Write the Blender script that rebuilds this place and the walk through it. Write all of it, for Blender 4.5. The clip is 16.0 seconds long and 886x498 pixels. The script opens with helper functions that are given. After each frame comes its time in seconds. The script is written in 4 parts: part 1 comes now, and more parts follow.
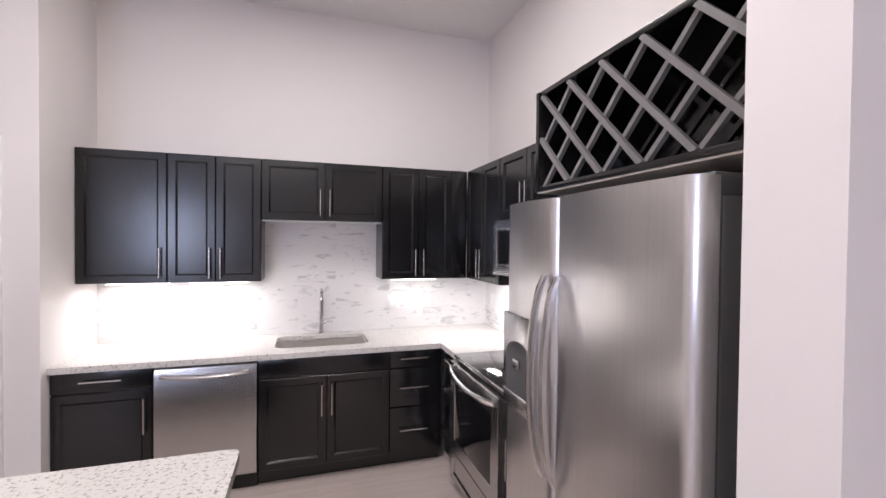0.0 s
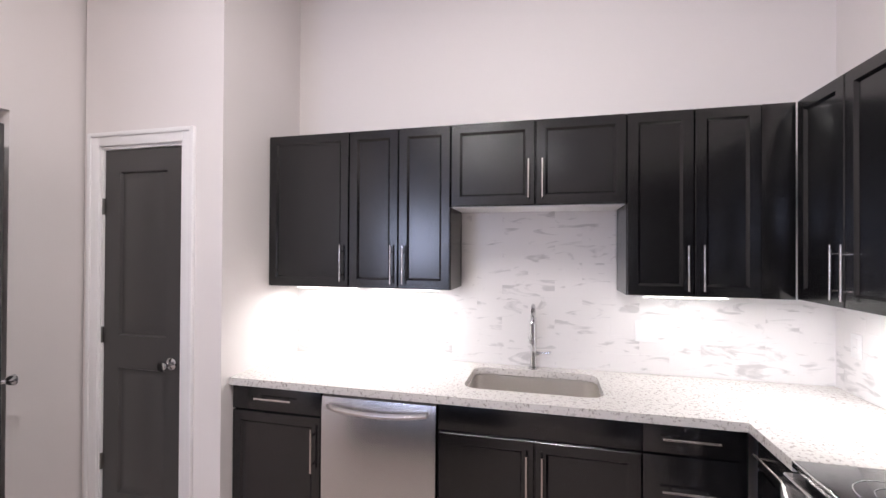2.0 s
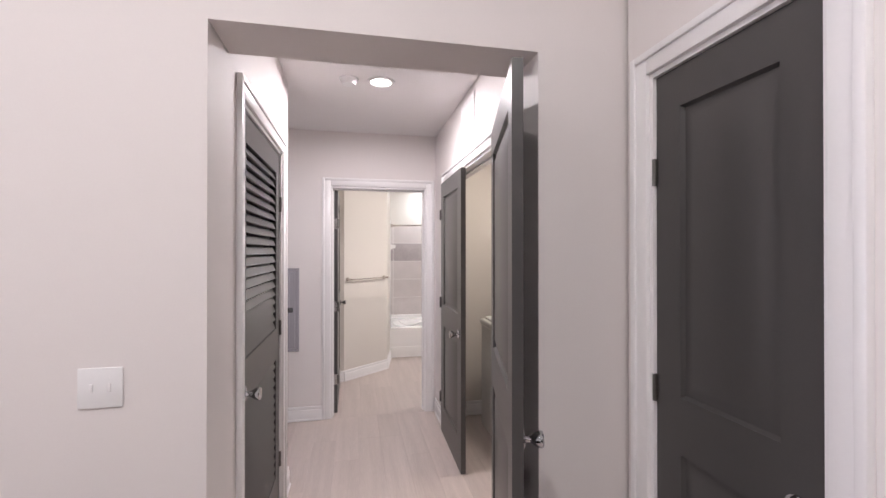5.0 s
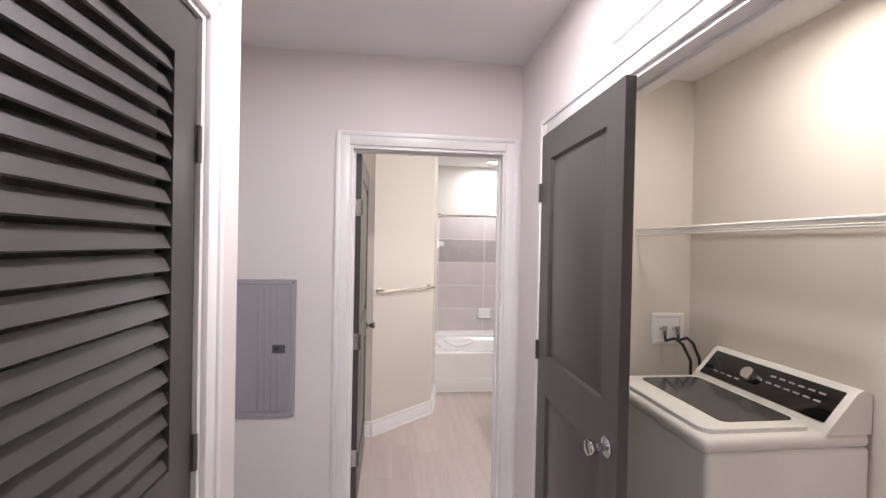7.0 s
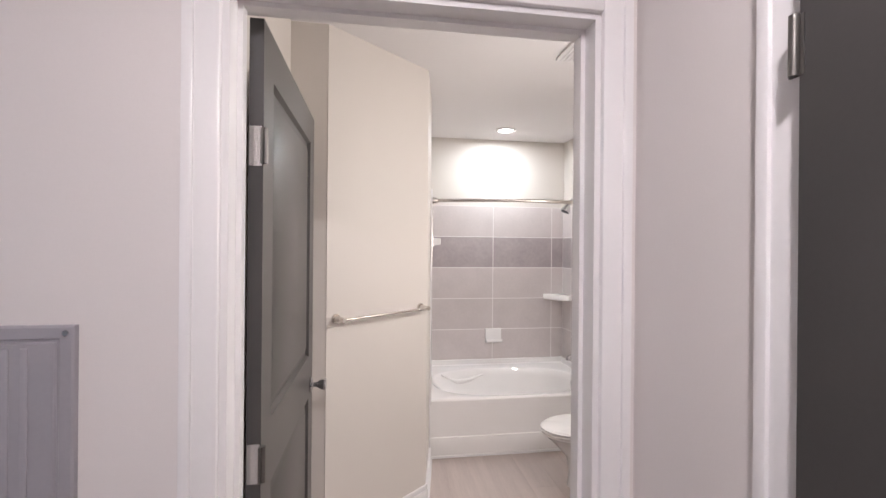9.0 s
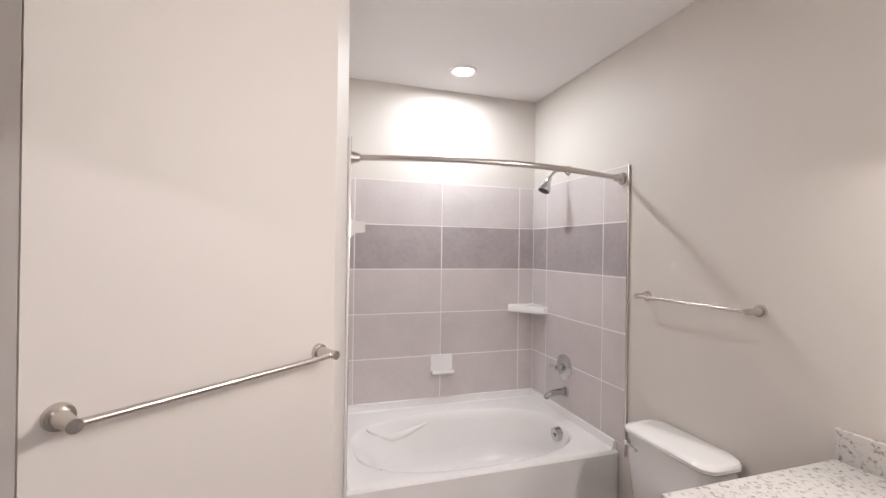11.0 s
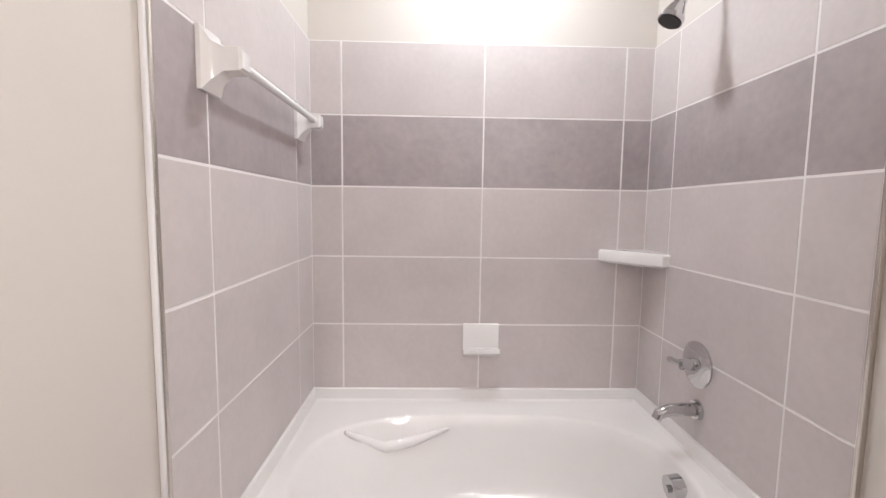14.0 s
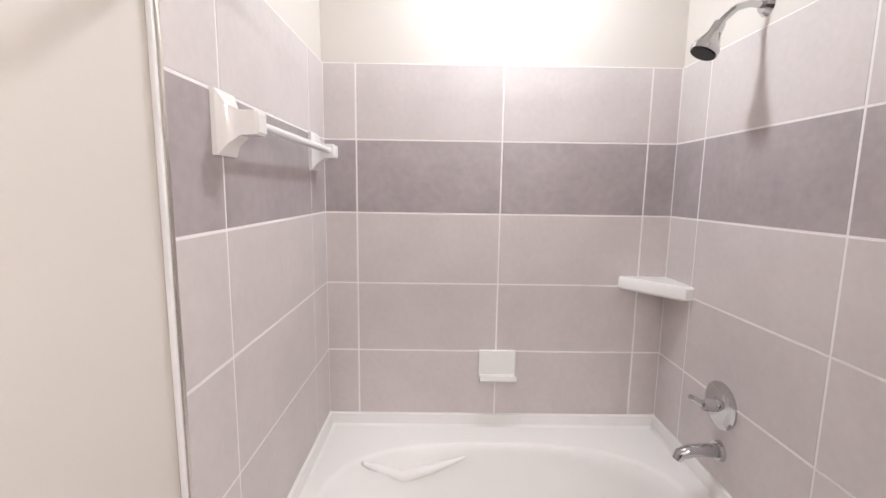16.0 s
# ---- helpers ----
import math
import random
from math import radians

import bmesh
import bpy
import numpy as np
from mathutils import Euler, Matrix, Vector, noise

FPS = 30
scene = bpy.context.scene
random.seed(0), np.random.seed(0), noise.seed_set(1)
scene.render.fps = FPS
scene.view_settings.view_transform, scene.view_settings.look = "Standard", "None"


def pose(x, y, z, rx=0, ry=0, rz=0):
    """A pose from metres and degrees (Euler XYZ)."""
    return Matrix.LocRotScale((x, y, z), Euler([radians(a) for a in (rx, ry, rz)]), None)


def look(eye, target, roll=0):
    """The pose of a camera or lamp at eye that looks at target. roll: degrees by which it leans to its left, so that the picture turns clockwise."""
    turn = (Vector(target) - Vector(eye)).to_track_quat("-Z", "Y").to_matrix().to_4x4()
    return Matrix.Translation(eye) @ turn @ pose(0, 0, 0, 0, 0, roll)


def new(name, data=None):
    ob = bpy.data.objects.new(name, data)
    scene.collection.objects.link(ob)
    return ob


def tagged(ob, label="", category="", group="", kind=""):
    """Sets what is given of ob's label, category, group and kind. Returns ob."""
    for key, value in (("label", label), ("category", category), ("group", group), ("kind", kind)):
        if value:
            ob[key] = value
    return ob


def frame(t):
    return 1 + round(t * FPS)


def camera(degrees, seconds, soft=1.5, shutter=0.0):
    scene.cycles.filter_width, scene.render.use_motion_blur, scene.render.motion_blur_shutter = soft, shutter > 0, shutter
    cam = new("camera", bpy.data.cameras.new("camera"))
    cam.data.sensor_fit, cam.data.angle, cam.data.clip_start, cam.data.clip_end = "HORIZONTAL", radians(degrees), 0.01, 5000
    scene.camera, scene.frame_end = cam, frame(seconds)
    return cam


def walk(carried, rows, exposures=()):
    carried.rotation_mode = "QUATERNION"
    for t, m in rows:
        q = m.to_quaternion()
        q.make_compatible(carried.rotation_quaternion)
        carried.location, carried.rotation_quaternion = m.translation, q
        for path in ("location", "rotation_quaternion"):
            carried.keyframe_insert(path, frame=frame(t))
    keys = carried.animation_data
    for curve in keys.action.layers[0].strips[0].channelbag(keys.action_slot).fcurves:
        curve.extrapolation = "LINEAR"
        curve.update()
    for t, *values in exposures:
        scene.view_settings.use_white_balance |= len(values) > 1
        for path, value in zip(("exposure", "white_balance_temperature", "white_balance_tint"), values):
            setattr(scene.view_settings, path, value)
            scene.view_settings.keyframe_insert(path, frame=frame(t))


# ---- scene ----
cam = camera(92.0, 16.0)
PATH = [
    (0, (0.19, -0.01, 1.679), (0.8, 1.895, 1.646), 0.6),
    (0.5, (0.308, 0.266, 1.632), (0.669, 2.233, 1.623), 0.3),
    (1, (0.344, 0.554, 1.619), (0.468, 2.55, 1.618), 0.3),
    (1.5, (0.391, 0.848, 1.587), (0.227, 2.841, 1.613), 0.2),
    (2, (0.39, 1.118, 1.584), (-0.086, 3.061, 1.598), 0.3),
    (2.5, (0.349, 1.356, 1.577), (-0.443, 3.192, 1.601), 0.4),
    (3, (0.312, 1.598, 1.575), (-0.861, 3.217, 1.597), 0.4),
    (3.5, (0.16, 1.778, 1.582), (-1.331, 3.112, 1.586), 0.2),
    (4, (-0.092, 1.914, 1.591), (-1.822, 2.917, 1.588), -0.1),
    (4.5, (-0.403, 1.998, 1.571), (-2.292, 2.655, 1.577), -0.1),
    (5, (-0.78, 2.017, 1.567), (-2.738, 2.423, 1.576), -0.0),
    (7.5, (-2.83, 2.066, 1.623), (-4.816, 2.301, 1.607), 1.1),
    (8, (-3.199, 2.095, 1.608), (-5.186, 2.33, 1.599), 0.8),
    (8.5, (-3.569, 2.104, 1.592), (-5.556, 2.337, 1.586), 0.6),
    (9, (-3.901, 2.15, 1.575), (-5.879, 2.445, 1.575), 0.5),
    (9.5, (-4.235, 2.17, 1.56), (-6.19, 2.59, 1.56), 0.6),
    (10, (-4.537, 2.195, 1.547), (-6.441, 2.807, 1.549), 0.8),
    (12.5, (-5.908, 2.827, 1.486), (-7.834, 3.366, 1.511), 0.7),
    (13, (-6.056, 2.989, 1.446), (-8.041, 3.23, 1.477), 0.6),
    (13.5, (-6.131, 3.04, 1.374), (-8.129, 3.143, 1.369), 0.8),
    (14, (-6.16, 3.057, 1.298), (-8.151, 3.108, 1.115), 0.8),
    (14.5, (-6.159, 3.059, 1.282), (-8.127, 3.085, 0.925), 0.7),
    (15, (-6.104, 3.085, 1.4), (-8.063, 3.093, 1.001), 0.5),
    (15.5, (-6.091, 3.078, 1.478), (-8.049, 3.099, 1.067), 0.7),
    (16, (-6.215, 3.02, 1.49), (-8.197, 3.033, 1.221), 0.8),
]
EXPOSURE = ((0, -0.15), (1.5, -0.08), (3, -0.02), (4, -0.02), (5, -0.1), (7.5, -0.05), (8.5, -0.08), (9.5, -0.17), (10, -0.15), (12.5, -0.17), (14.5, -0.05), (16, -0.02))
walk(cam, [(t, look(eye, target, roll)) for t, eye, target, roll in PATH], EXPOSURE)

# ---------------- world, lamps ----------------
world = bpy.data.worlds.new("world")
scene.world = world
world.use_nodes = True
sky = world.node_tree.nodes.new("ShaderNodeTexSky")
sky.sky_type = "NISHITA"
sky.sun_disc = False
sky.sun_elevation, sky.sun_rotation = radians(35), radians(200)
world.node_tree.nodes["Background"].inputs["Strength"].default_value = 0.08
world.node_tree.links.new(sky.outputs[0], world.node_tree.nodes["Background"].inputs["Color"])


def area(name, m, sx, sy, watts, colour, shape="RECTANGLE", spread=180):
    d = bpy.data.lights.new(name, "AREA")
    d.shape, d.size, d.size_y, d.energy, d.color = shape, sx, sy, watts, colour
    d.spread = radians(spread)
    ob = new(name, d)
    ob.matrix_world = m
    return ob


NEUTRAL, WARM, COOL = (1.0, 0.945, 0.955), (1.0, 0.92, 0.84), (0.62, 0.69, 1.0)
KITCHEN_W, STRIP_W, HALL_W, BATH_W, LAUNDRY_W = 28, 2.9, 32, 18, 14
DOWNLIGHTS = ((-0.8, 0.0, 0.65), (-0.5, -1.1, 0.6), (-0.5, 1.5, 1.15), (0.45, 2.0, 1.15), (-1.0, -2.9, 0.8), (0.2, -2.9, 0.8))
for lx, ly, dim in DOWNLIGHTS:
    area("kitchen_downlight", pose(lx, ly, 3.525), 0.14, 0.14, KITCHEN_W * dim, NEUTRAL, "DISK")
for lx in (-0.93, -0.42):
    area("under_cabinet_light", pose(lx, 3.52, 1.352), 0.42, 0.10, STRIP_W, (1.0, 0.97, 0.98))
area("under_cabinet_light", pose(1.06, 3.52, 1.352), 0.42, 0.10, STRIP_W * 0.3, (1.0, 0.97, 0.98))
area("hood_light", pose(1.60, 2.45, 1.488), 0.18, 0.3, STRIP_W * 2.7, (1.0, 0.97, 0.98))
# added fill lamp with no fixture, brightens the backsplash in the corner
area("corner_fill_light", pose(1.55, 3.12, 1.355), 0.05, 0.3, STRIP_W * 1.9, (1.0, 0.97, 0.98))
area("hall_light", pose(-3.64, 2.19, 2.668), 0.13, 0.13, HALL_W, (1.0, 0.925, 0.965), "DISK")
area("tub_light", pose(-7.70, 3.289, 2.645), 0.13, 0.13, BATH_W * 0.8, (0.91, 0.95, 1.0), "DISK")
# unseen lamp above the vanity, added to brighten the bathroom walls
area("vanity_fill_light", pose(-5.55, 3.90, 2.05, -60), 0.6, 0.12, BATH_W * 1.45, (1.0, 0.94, 0.91))
area("laundry_light", pose(-3.75, 3.35, 2.55), 0.25, 0.25, LAUNDRY_W, WARM, "DISK")
area("living_window_light", pose(-2.9, -5.15, 1.8, 90), 0.9, 1.35, 95, COOL)
area("bedroom_window_light", pose(-8.14, -2.1, 1.55, 90, 0, -90), 0.95, 1.8, 58, (0.63, 0.79, 1.0))

# ---------------- materials ----------------


def mat(name, colour, rough=0.5, metal=0.0, vary=0.06, scale=3.0, fine=60.0, bump=0.02, coat=0.0, stretch=(1, 1, 1), spec=0.5, per_object=0.0):
    """Principled surface with broad and fine variation and a fine relief."""
    m = bpy.data.materials.new(name)
    m.use_nodes = True
    nt = m.node_tree
    b = nt.nodes["Principled BSDF"]
    b.inputs["Roughness"].default_value, b.inputs["Metallic"].default_value = rough, metal
    b.inputs["Coat Weight"].default_value = coat
    b.inputs["Specular IOR Level"].default_value = spec
    tc = nt.nodes.new("ShaderNodeTexCoord")
    mp = nt.nodes.new("ShaderNodeMapping")
    mp.inputs["Scale"].default_value = stretch
    nt.links.new(tc.outputs["Object"], mp.inputs["Vector"])
    vec = mp.outputs[0]
    if per_object:
        oi = nt.nodes.new("ShaderNodeObjectInfo")
        ml = nt.nodes.new("ShaderNodeMath")
        ml.operation = "MULTIPLY"
        ml.inputs[1].default_value = 37.0
        nt.links.new(oi.outputs["Random"], ml.inputs[0])
        ad = nt.nodes.new("ShaderNodeVectorMath")
        nt.links.new(mp.outputs[0], ad.inputs[0])
        nt.links.new(ml.outputs[0], ad.inputs[1])
        vec = ad.outputs[0]
    n1, n2 = nt.nodes.new("ShaderNodeTexNoise"), nt.nodes.new("ShaderNodeTexNoise")
    n1.inputs["Scale"].default_value, n2.inputs["Scale"].default_value = scale, fine
    n1.inputs["Detail"].default_value = 5.0
    for n in (n1, n2):
        nt.links.new(vec, n.inputs["Vector"])
    mix = nt.nodes.new("ShaderNodeMix")
    mix.inputs[0].default_value = 0.4
    nt.links.new(n1.outputs[0], mix.inputs[2])
    nt.links.new(n2.outputs[0], mix.inputs[3])
    ramp = nt.nodes.new("ShaderNodeMapRange")
    ramp.inputs[1].default_value, ramp.inputs[2].default_value = 0.3, 0.7
    ramp.inputs[3].default_value, ramp.inputs[4].default_value = 1 - vary, 1 + vary
    nt.links.new(mix.outputs[0], ramp.inputs[0])
    val = ramp.outputs[0]
    if per_object:
        mr = nt.nodes.new("ShaderNodeMapRange")
        mr.inputs[3].default_value, mr.inputs[4].default_value = 1 - per_object, 1 + per_object
        nt.links.new(oi.outputs["Random"], mr.inputs[0])
        mm = nt.nodes.new("ShaderNodeMath")
        mm.operation = "MULTIPLY"
        nt.links.new(val, mm.inputs[0])
        nt.links.new(mr.outputs[0], mm.inputs[1])
        val = mm.outputs[0]
    sc = nt.nodes.new("ShaderNodeVectorMath")
    sc.operation = "SCALE"
    sc.inputs[0].default_value = colour
    nt.links.new(val, sc.inputs["Scale"])
    nt.links.new(sc.outputs[0], b.inputs["Base Color"])
    if bump:
        bp = nt.nodes.new("ShaderNodeBump")
        bp.inputs["Strength"].default_value, bp.inputs["Distance"].default_value = bump * 5, 0.002
        nt.links.new(n2.outputs[0], bp.inputs["Height"])
        nt.links.new(bp.outputs[0], b.inputs["Normal"])
    return m


def veined(name, base, vein, scale, rough, sharp=0.06, per_object=True, stretch=(1, 1, 2.2)):
    """White marble with streaky grey veins."""
    m = mat(name, base, rough, vary=0.03, bump=0.0)
    nt = m.node_tree
    b = nt.nodes["Principled BSDF"]
    tc = nt.nodes.new("ShaderNodeTexCoord")
    mp = nt.nodes.new("ShaderNodeMapping")
    mp.inputs["Scale"].default_value = stretch
    mp.inputs["Rotation"].default_value = (0.0, 0.35, 0.0)
    nt.links.new(tc.outputs["Object"], mp.inputs["Vector"])
    ad = nt.nodes.new("ShaderNodeVectorMath")
    nt.links.new(mp.outputs[0], ad.inputs[0])
    if per_object:
        oi = nt.nodes.new("ShaderNodeObjectInfo")
        ml = nt.nodes.new("ShaderNodeMath")
        ml.operation = "MULTIPLY"
        ml.inputs[1].default_value = 50.0
        nt.links.new(oi.outputs["Random"], ml.inputs[0])
        nt.links.new(ml.outputs[0], ad.inputs[1])
    n = nt.nodes.new("ShaderNodeTexNoise")
    n.inputs["Scale"].default_value, n.inputs["Detail"].default_value, n.inputs["Distortion"].default_value = scale, 6.0, 1.2
    nt.links.new(ad.outputs[0], n.inputs["Vector"])
    r = nt.nodes.new("ShaderNodeValToRGB")
    e = r.color_ramp.elements
    e[0].position, e[0].color = 0.325, (*vein, 1)
    e[1].position, e[1].color = 0.325 + sharp * 2.0, (*base, 1)
    nt.links.new(n.outputs[0], r.inputs[0])
    nt.links.new(r.outputs[0], b.inputs["Base Color"])
    return m


def speckled(name, base, dark, mid, scale, rough):
    """Granite: pale ground with grey and dark flecks."""
    m = mat(name, base, rough, vary=0.03, bump=0.0)
    nt = m.node_tree
    b = nt.nodes["Principled BSDF"]
    tc = nt.nodes.new("ShaderNodeTexCoord")
    n = nt.nodes.new("ShaderNodeTexNoise")
    n.inputs["Scale"].default_value, n.inputs["Detail"].default_value, n.inputs["Roughness"].default_value = scale, 8.0, 0.72
    nt.links.new(tc.outputs["Object"], n.inputs["Vector"])
    r = nt.nodes.new("ShaderNodeValToRGB")
    e = r.color_ramp.elements
    e[0].position, e[0].color = 0.32, (*dark, 1)
    e[1].position, e[1].color = 0.47, (*base, 1)
    k = e.new(0.40)
    k.color = (*mid, 1)
    nt.links.new(n.outputs[0], r.inputs[0])
    nt.links.new(r.outputs[0], b.inputs["Base Color"])
    return m


def glow(name, colour, strength):
    m = bpy.data.materials.new(name)
    m.use_nodes = True
    b = m.node_tree.nodes["Principled BSDF"]
    b.inputs["Emission Color"].default_value, b.inputs["Emission Strength"].default_value = (*colour, 1), strength
    return m


WALL = mat("painted_wall", (0.76, 0.715, 0.70), 0.62, vary=0.015, scale=0.8, fine=160, bump=0.012)
# same wall paint, with the warm lamplight of bathroom and laundry tinted in
WALL_WARM_LIT = mat("warm_lit_wall_paint", (0.68, 0.635, 0.59), 0.55, vary=0.015, scale=0.8, fine=160, bump=0.012)
CEIL = mat("ceiling_paint", (0.80, 0.775, 0.77), 0.8, vary=0.015, scale=0.8, fine=120, bump=0.02)
TRIM = mat("white_trim_paint", (0.82, 0.80, 0.80), 0.32, vary=0.015, fine=90, bump=0.006)
DOOR = mat("charcoal_door_paint", (0.063, 0.059, 0.058), 0.34, vary=0.05, fine=120, bump=0.008)
CAB = mat("espresso_cabinet_wood", (0.0055, 0.0052, 0.0058), 0.22, vary=0.35, scale=4, fine=50, bump=0.01, stretch=(6, 6, 0.5), spec=0.62)
STEEL = mat("brushed_stainless_steel", (0.60, 0.585, 0.58), 0.25, 1.0, vary=0.04, scale=2, fine=40, bump=0.0, stretch=(1, 1, 60))
BASIN = mat("satin_steel_basin", (0.66, 0.63, 0.60), 0.38, 1.0, vary=0.04, scale=4, fine=60, bump=0.0)
STEELV = mat("brushed_steel_trim", (0.60, 0.585, 0.58), 0.24, 1.0, vary=0.04, scale=3, fine=60, bump=0.003)
NICKEL = mat("satin_nickel", (0.62, 0.58, 0.54), 0.26, 1.0, vary=0.03, bump=0.0)
CHROME = mat("polished_chrome", (0.58, 0.58, 0.59), 0.07, 1.0, vary=0.01, bump=0.0)
HINGE = mat("dull_hinge_metal", (0.20, 0.19, 0.18), 0.4, 1.0, vary=0.06, bump=0.0)
BLACKGLASS = mat("black_glass", (0.006, 0.006, 0.007), 0.06, vary=0.05, bump=0.0)
COOKTOP = mat("black_ceramic_glass", (0.012, 0.012, 0.013), 0.12, vary=0.1, bump=0.0, spec=0.9, coat=0.5)
BLACK = mat("black_plastic", (0.012, 0.012, 0.013), 0.4, vary=0.1, bump=0.01)
GREYPL = mat("grey_appliance_side", (0.085, 0.085, 0.088), 0.45, vary=0.05, bump=0.01)
PORC = mat("white_porcelain", (0.86, 0.84, 0.825), 0.10, vary=0.01, scale=2, bump=0.0, coat=0.3)
WHITEPL = mat("white_plastic", (0.80, 0.79, 0.79), 0.35, vary=0.015, bump=0.0)
ENAMEL = mat("white_appliance_enamel", (0.78, 0.765, 0.745), 0.28, vary=0.015, bump=0.0)
PANEL = mat("grey_panel_paint", (0.35, 0.335, 0.36), 0.5, vary=0.03, fine=100, bump=0.006)
TILE = mat("grey_stone_tile", (0.625, 0.57, 0.56), 0.38, vary=0.06, scale=5, fine=45, bump=0.006, per_object=0.03)
TILED = mat("dark_grey_stone_tile", (0.395, 0.348, 0.352), 0.36, vary=0.13, scale=6, fine=35, bump=0.006, per_object=0.03)
GROUT = mat("white_grout", (0.86, 0.83, 0.82), 0.8, vary=0.02, bump=0.01)
SPLASH = veined("white_marble_tile", (0.74, 0.715, 0.71), (0.53, 0.51, 0.51), 5.6, 0.28, 0.055, stretch=(1, 1, 3.2))
STONE = speckled("speckled_white_granite", (0.62, 0.595, 0.57), (0.15, 0.14, 0.13), (0.37, 0.345, 0.32), 68, 0.18)
WOOD = mat("pale_wood_floor", (0.50, 0.425, 0.395), 0.42, vary=0.12, scale=2.2, fine=26, bump=0.006, stretch=(0.5, 8, 1), per_object=0.05)
SLAB = mat("floor_base", (0.50, 0.42, 0.38), 0.5, vary=0.08)
CARPET = mat("pale_carpet", (0.50, 0.50, 0.51), 0.95, vary=0.12, scale=8, fine=300, bump=0.1)
RUBBER = mat("black_rubber_hose", (0.015, 0.015, 0.015), 0.5, vary=0.1, bump=0.0)
LAMP = glow("lamp_lens_glow", (1.0, 0.97, 0.93), 12.0)
DAY = glow("daylight_backdrop_glow", (0.80, 0.90, 1.0), 2.5)
# near-black colour stands in for the shade inside closed closets
CLOSET_SHADE = mat("painted_closet_shade", (0.02, 0.02, 0.02), 0.7, vary=0.1)
FRIDGE_STEEL = mat("upright_brushed_steel", (0.70, 0.685, 0.68), 0.3, 1.0, vary=0.05, scale=2, fine=40, bump=0.0, stretch=(60, 60, 1))
for _m, _turn in ((STEEL, 0.25), (STEELV, 0.25), (FRIDGE_STEEL, 0.0)):  # highlights spread across the grain
    _nt = _m.node_tree
    _b = _nt.nodes["Principled BSDF"]
    _tan = _nt.nodes.new("ShaderNodeTangent")
    _tan.direction_type, _tan.axis = "RADIAL", "Z"
    _nt.links.new(_tan.outputs[0], _b.inputs["Tangent"])
    _b.inputs["Anisotropic"].default_value = 0.6
    _b.inputs["Anisotropic Rotation"].default_value = _turn
GLASS = bpy.data.materials.new("clear_glass")
GLASS.use_nodes = True
GLASS.node_tree.nodes["Principled BSDF"].inputs["Transmission Weight"].default_value = 1.0
GLASS.node_tree.nodes["Principled BSDF"].inputs["Roughness"].default_value = 0.02
LIDGLASS = mat("smoked_glass_lid", (0.07, 0.067, 0.065), 0.12, vary=0.2, bump=0.0)

# ---------------- mesh helpers ----------------


def bx(bm, x0, x1, y0, y1, z0, z1, bevel=0.0, seg=2):
    """Adds a box, its edges rounded by bevel metres."""
    r = bmesh.ops.create_cube(bm, size=1.0)
    for v in r["verts"]:
        v.co = ((x0 + x1) / 2 + v.co.x * (x1 - x0), (y0 + y1) / 2 + v.co.y * (y1 - y0), (z0 + z1) / 2 + v.co.z * (z1 - z0))
    if bevel:
        es = list({e for v in r["verts"] for e in v.link_edges})
        bmesh.ops.bevel(bm, geom=es, offset=bevel, segments=seg, affect="EDGES", profile=0.5)
    return bm


def box(*a, **k):
    return bx(bmesh.new(), *a, **k)


def cyl(bm, p, q, r0, r1=None, seg=16):
    """Adds a rod or cone from p to q."""
    p, q = Vector(p), Vector(q)
    d = q - p
    m = Matrix.Translation((p + q) / 2) @ d.to_track_quat("Z", "Y").to_matrix().to_4x4()
    bmesh.ops.create_cone(bm, cap_ends=True, segments=seg, radius1=r0, radius2=r0 if r1 is None else r1, depth=d.length, matrix=m)
    return bm


def rod(*a, **k):
    return cyl(bmesh.new(), *a, **k)


def ball(bm, c, r, sx=1, sy=1, sz=1):
    bmesh.ops.create_uvsphere(bm, u_segments=16, v_segments=10, radius=r, matrix=Matrix.Translation(c) @ Matrix.Diagonal((sx, sy, sz, 1)))
    return bm


def tube(bm, pts, r, seg=10):
    """Adds a round tube that follows the points."""
    pts = [Vector(p) for p in pts]
    rings = []
    for i, p in enumerate(pts):
        d = (pts[min(i + 1, len(pts) - 1)] - pts[max(i - 1, 0)]).normalized()
        side = d.cross(Vector((0.31, 0.11, 0.94))).normalized()
        up = side.cross(d)
        rr = r[i] if isinstance(r, (list, tuple)) else r
        rings.append([bm.verts.new(p + rr * (math.cos(a) * side + math.sin(a) * up)) for a in (2 * math.pi * k / seg for k in range(seg))])
    for a, b in zip(rings, rings[1:]):
        for k in range(seg):
            bm.faces.new((a[k], a[(k + 1) % seg], b[(k + 1) % seg], b[k]))
    bm.faces.new(rings[0][::-1])
    bm.faces.new(rings[-1])
    return bm


def arc(c, r, a0, a1, n, u=(1, 0, 0), v=(0, 0, 1)):
    c, u, v = Vector(c), Vector(u), Vector(v)
    return [c + r * (math.cos(radians(a0 + (a1 - a0) * k / n)) * u + math.sin(radians(a0 + (a1 - a0) * k / n)) * v) for k in range(n + 1)]


def loft(bm, rings, cap0=True, cap1=True):
    """Joins closed rings of points, one after the other."""
    vs = [[bm.verts.new(p) for p in ring] for ring in rings]
    n = len(vs[0])
    for a, b in zip(vs, vs[1:]):
        for k in range(n):
            bm.faces.new((a[k], a[(k + 1) % n], b[(k + 1) % n], b[k]))
    if cap0:
        bm.faces.new(vs[0][::-1])
    if cap1:
        bm.faces.new(vs[-1])
    return bm


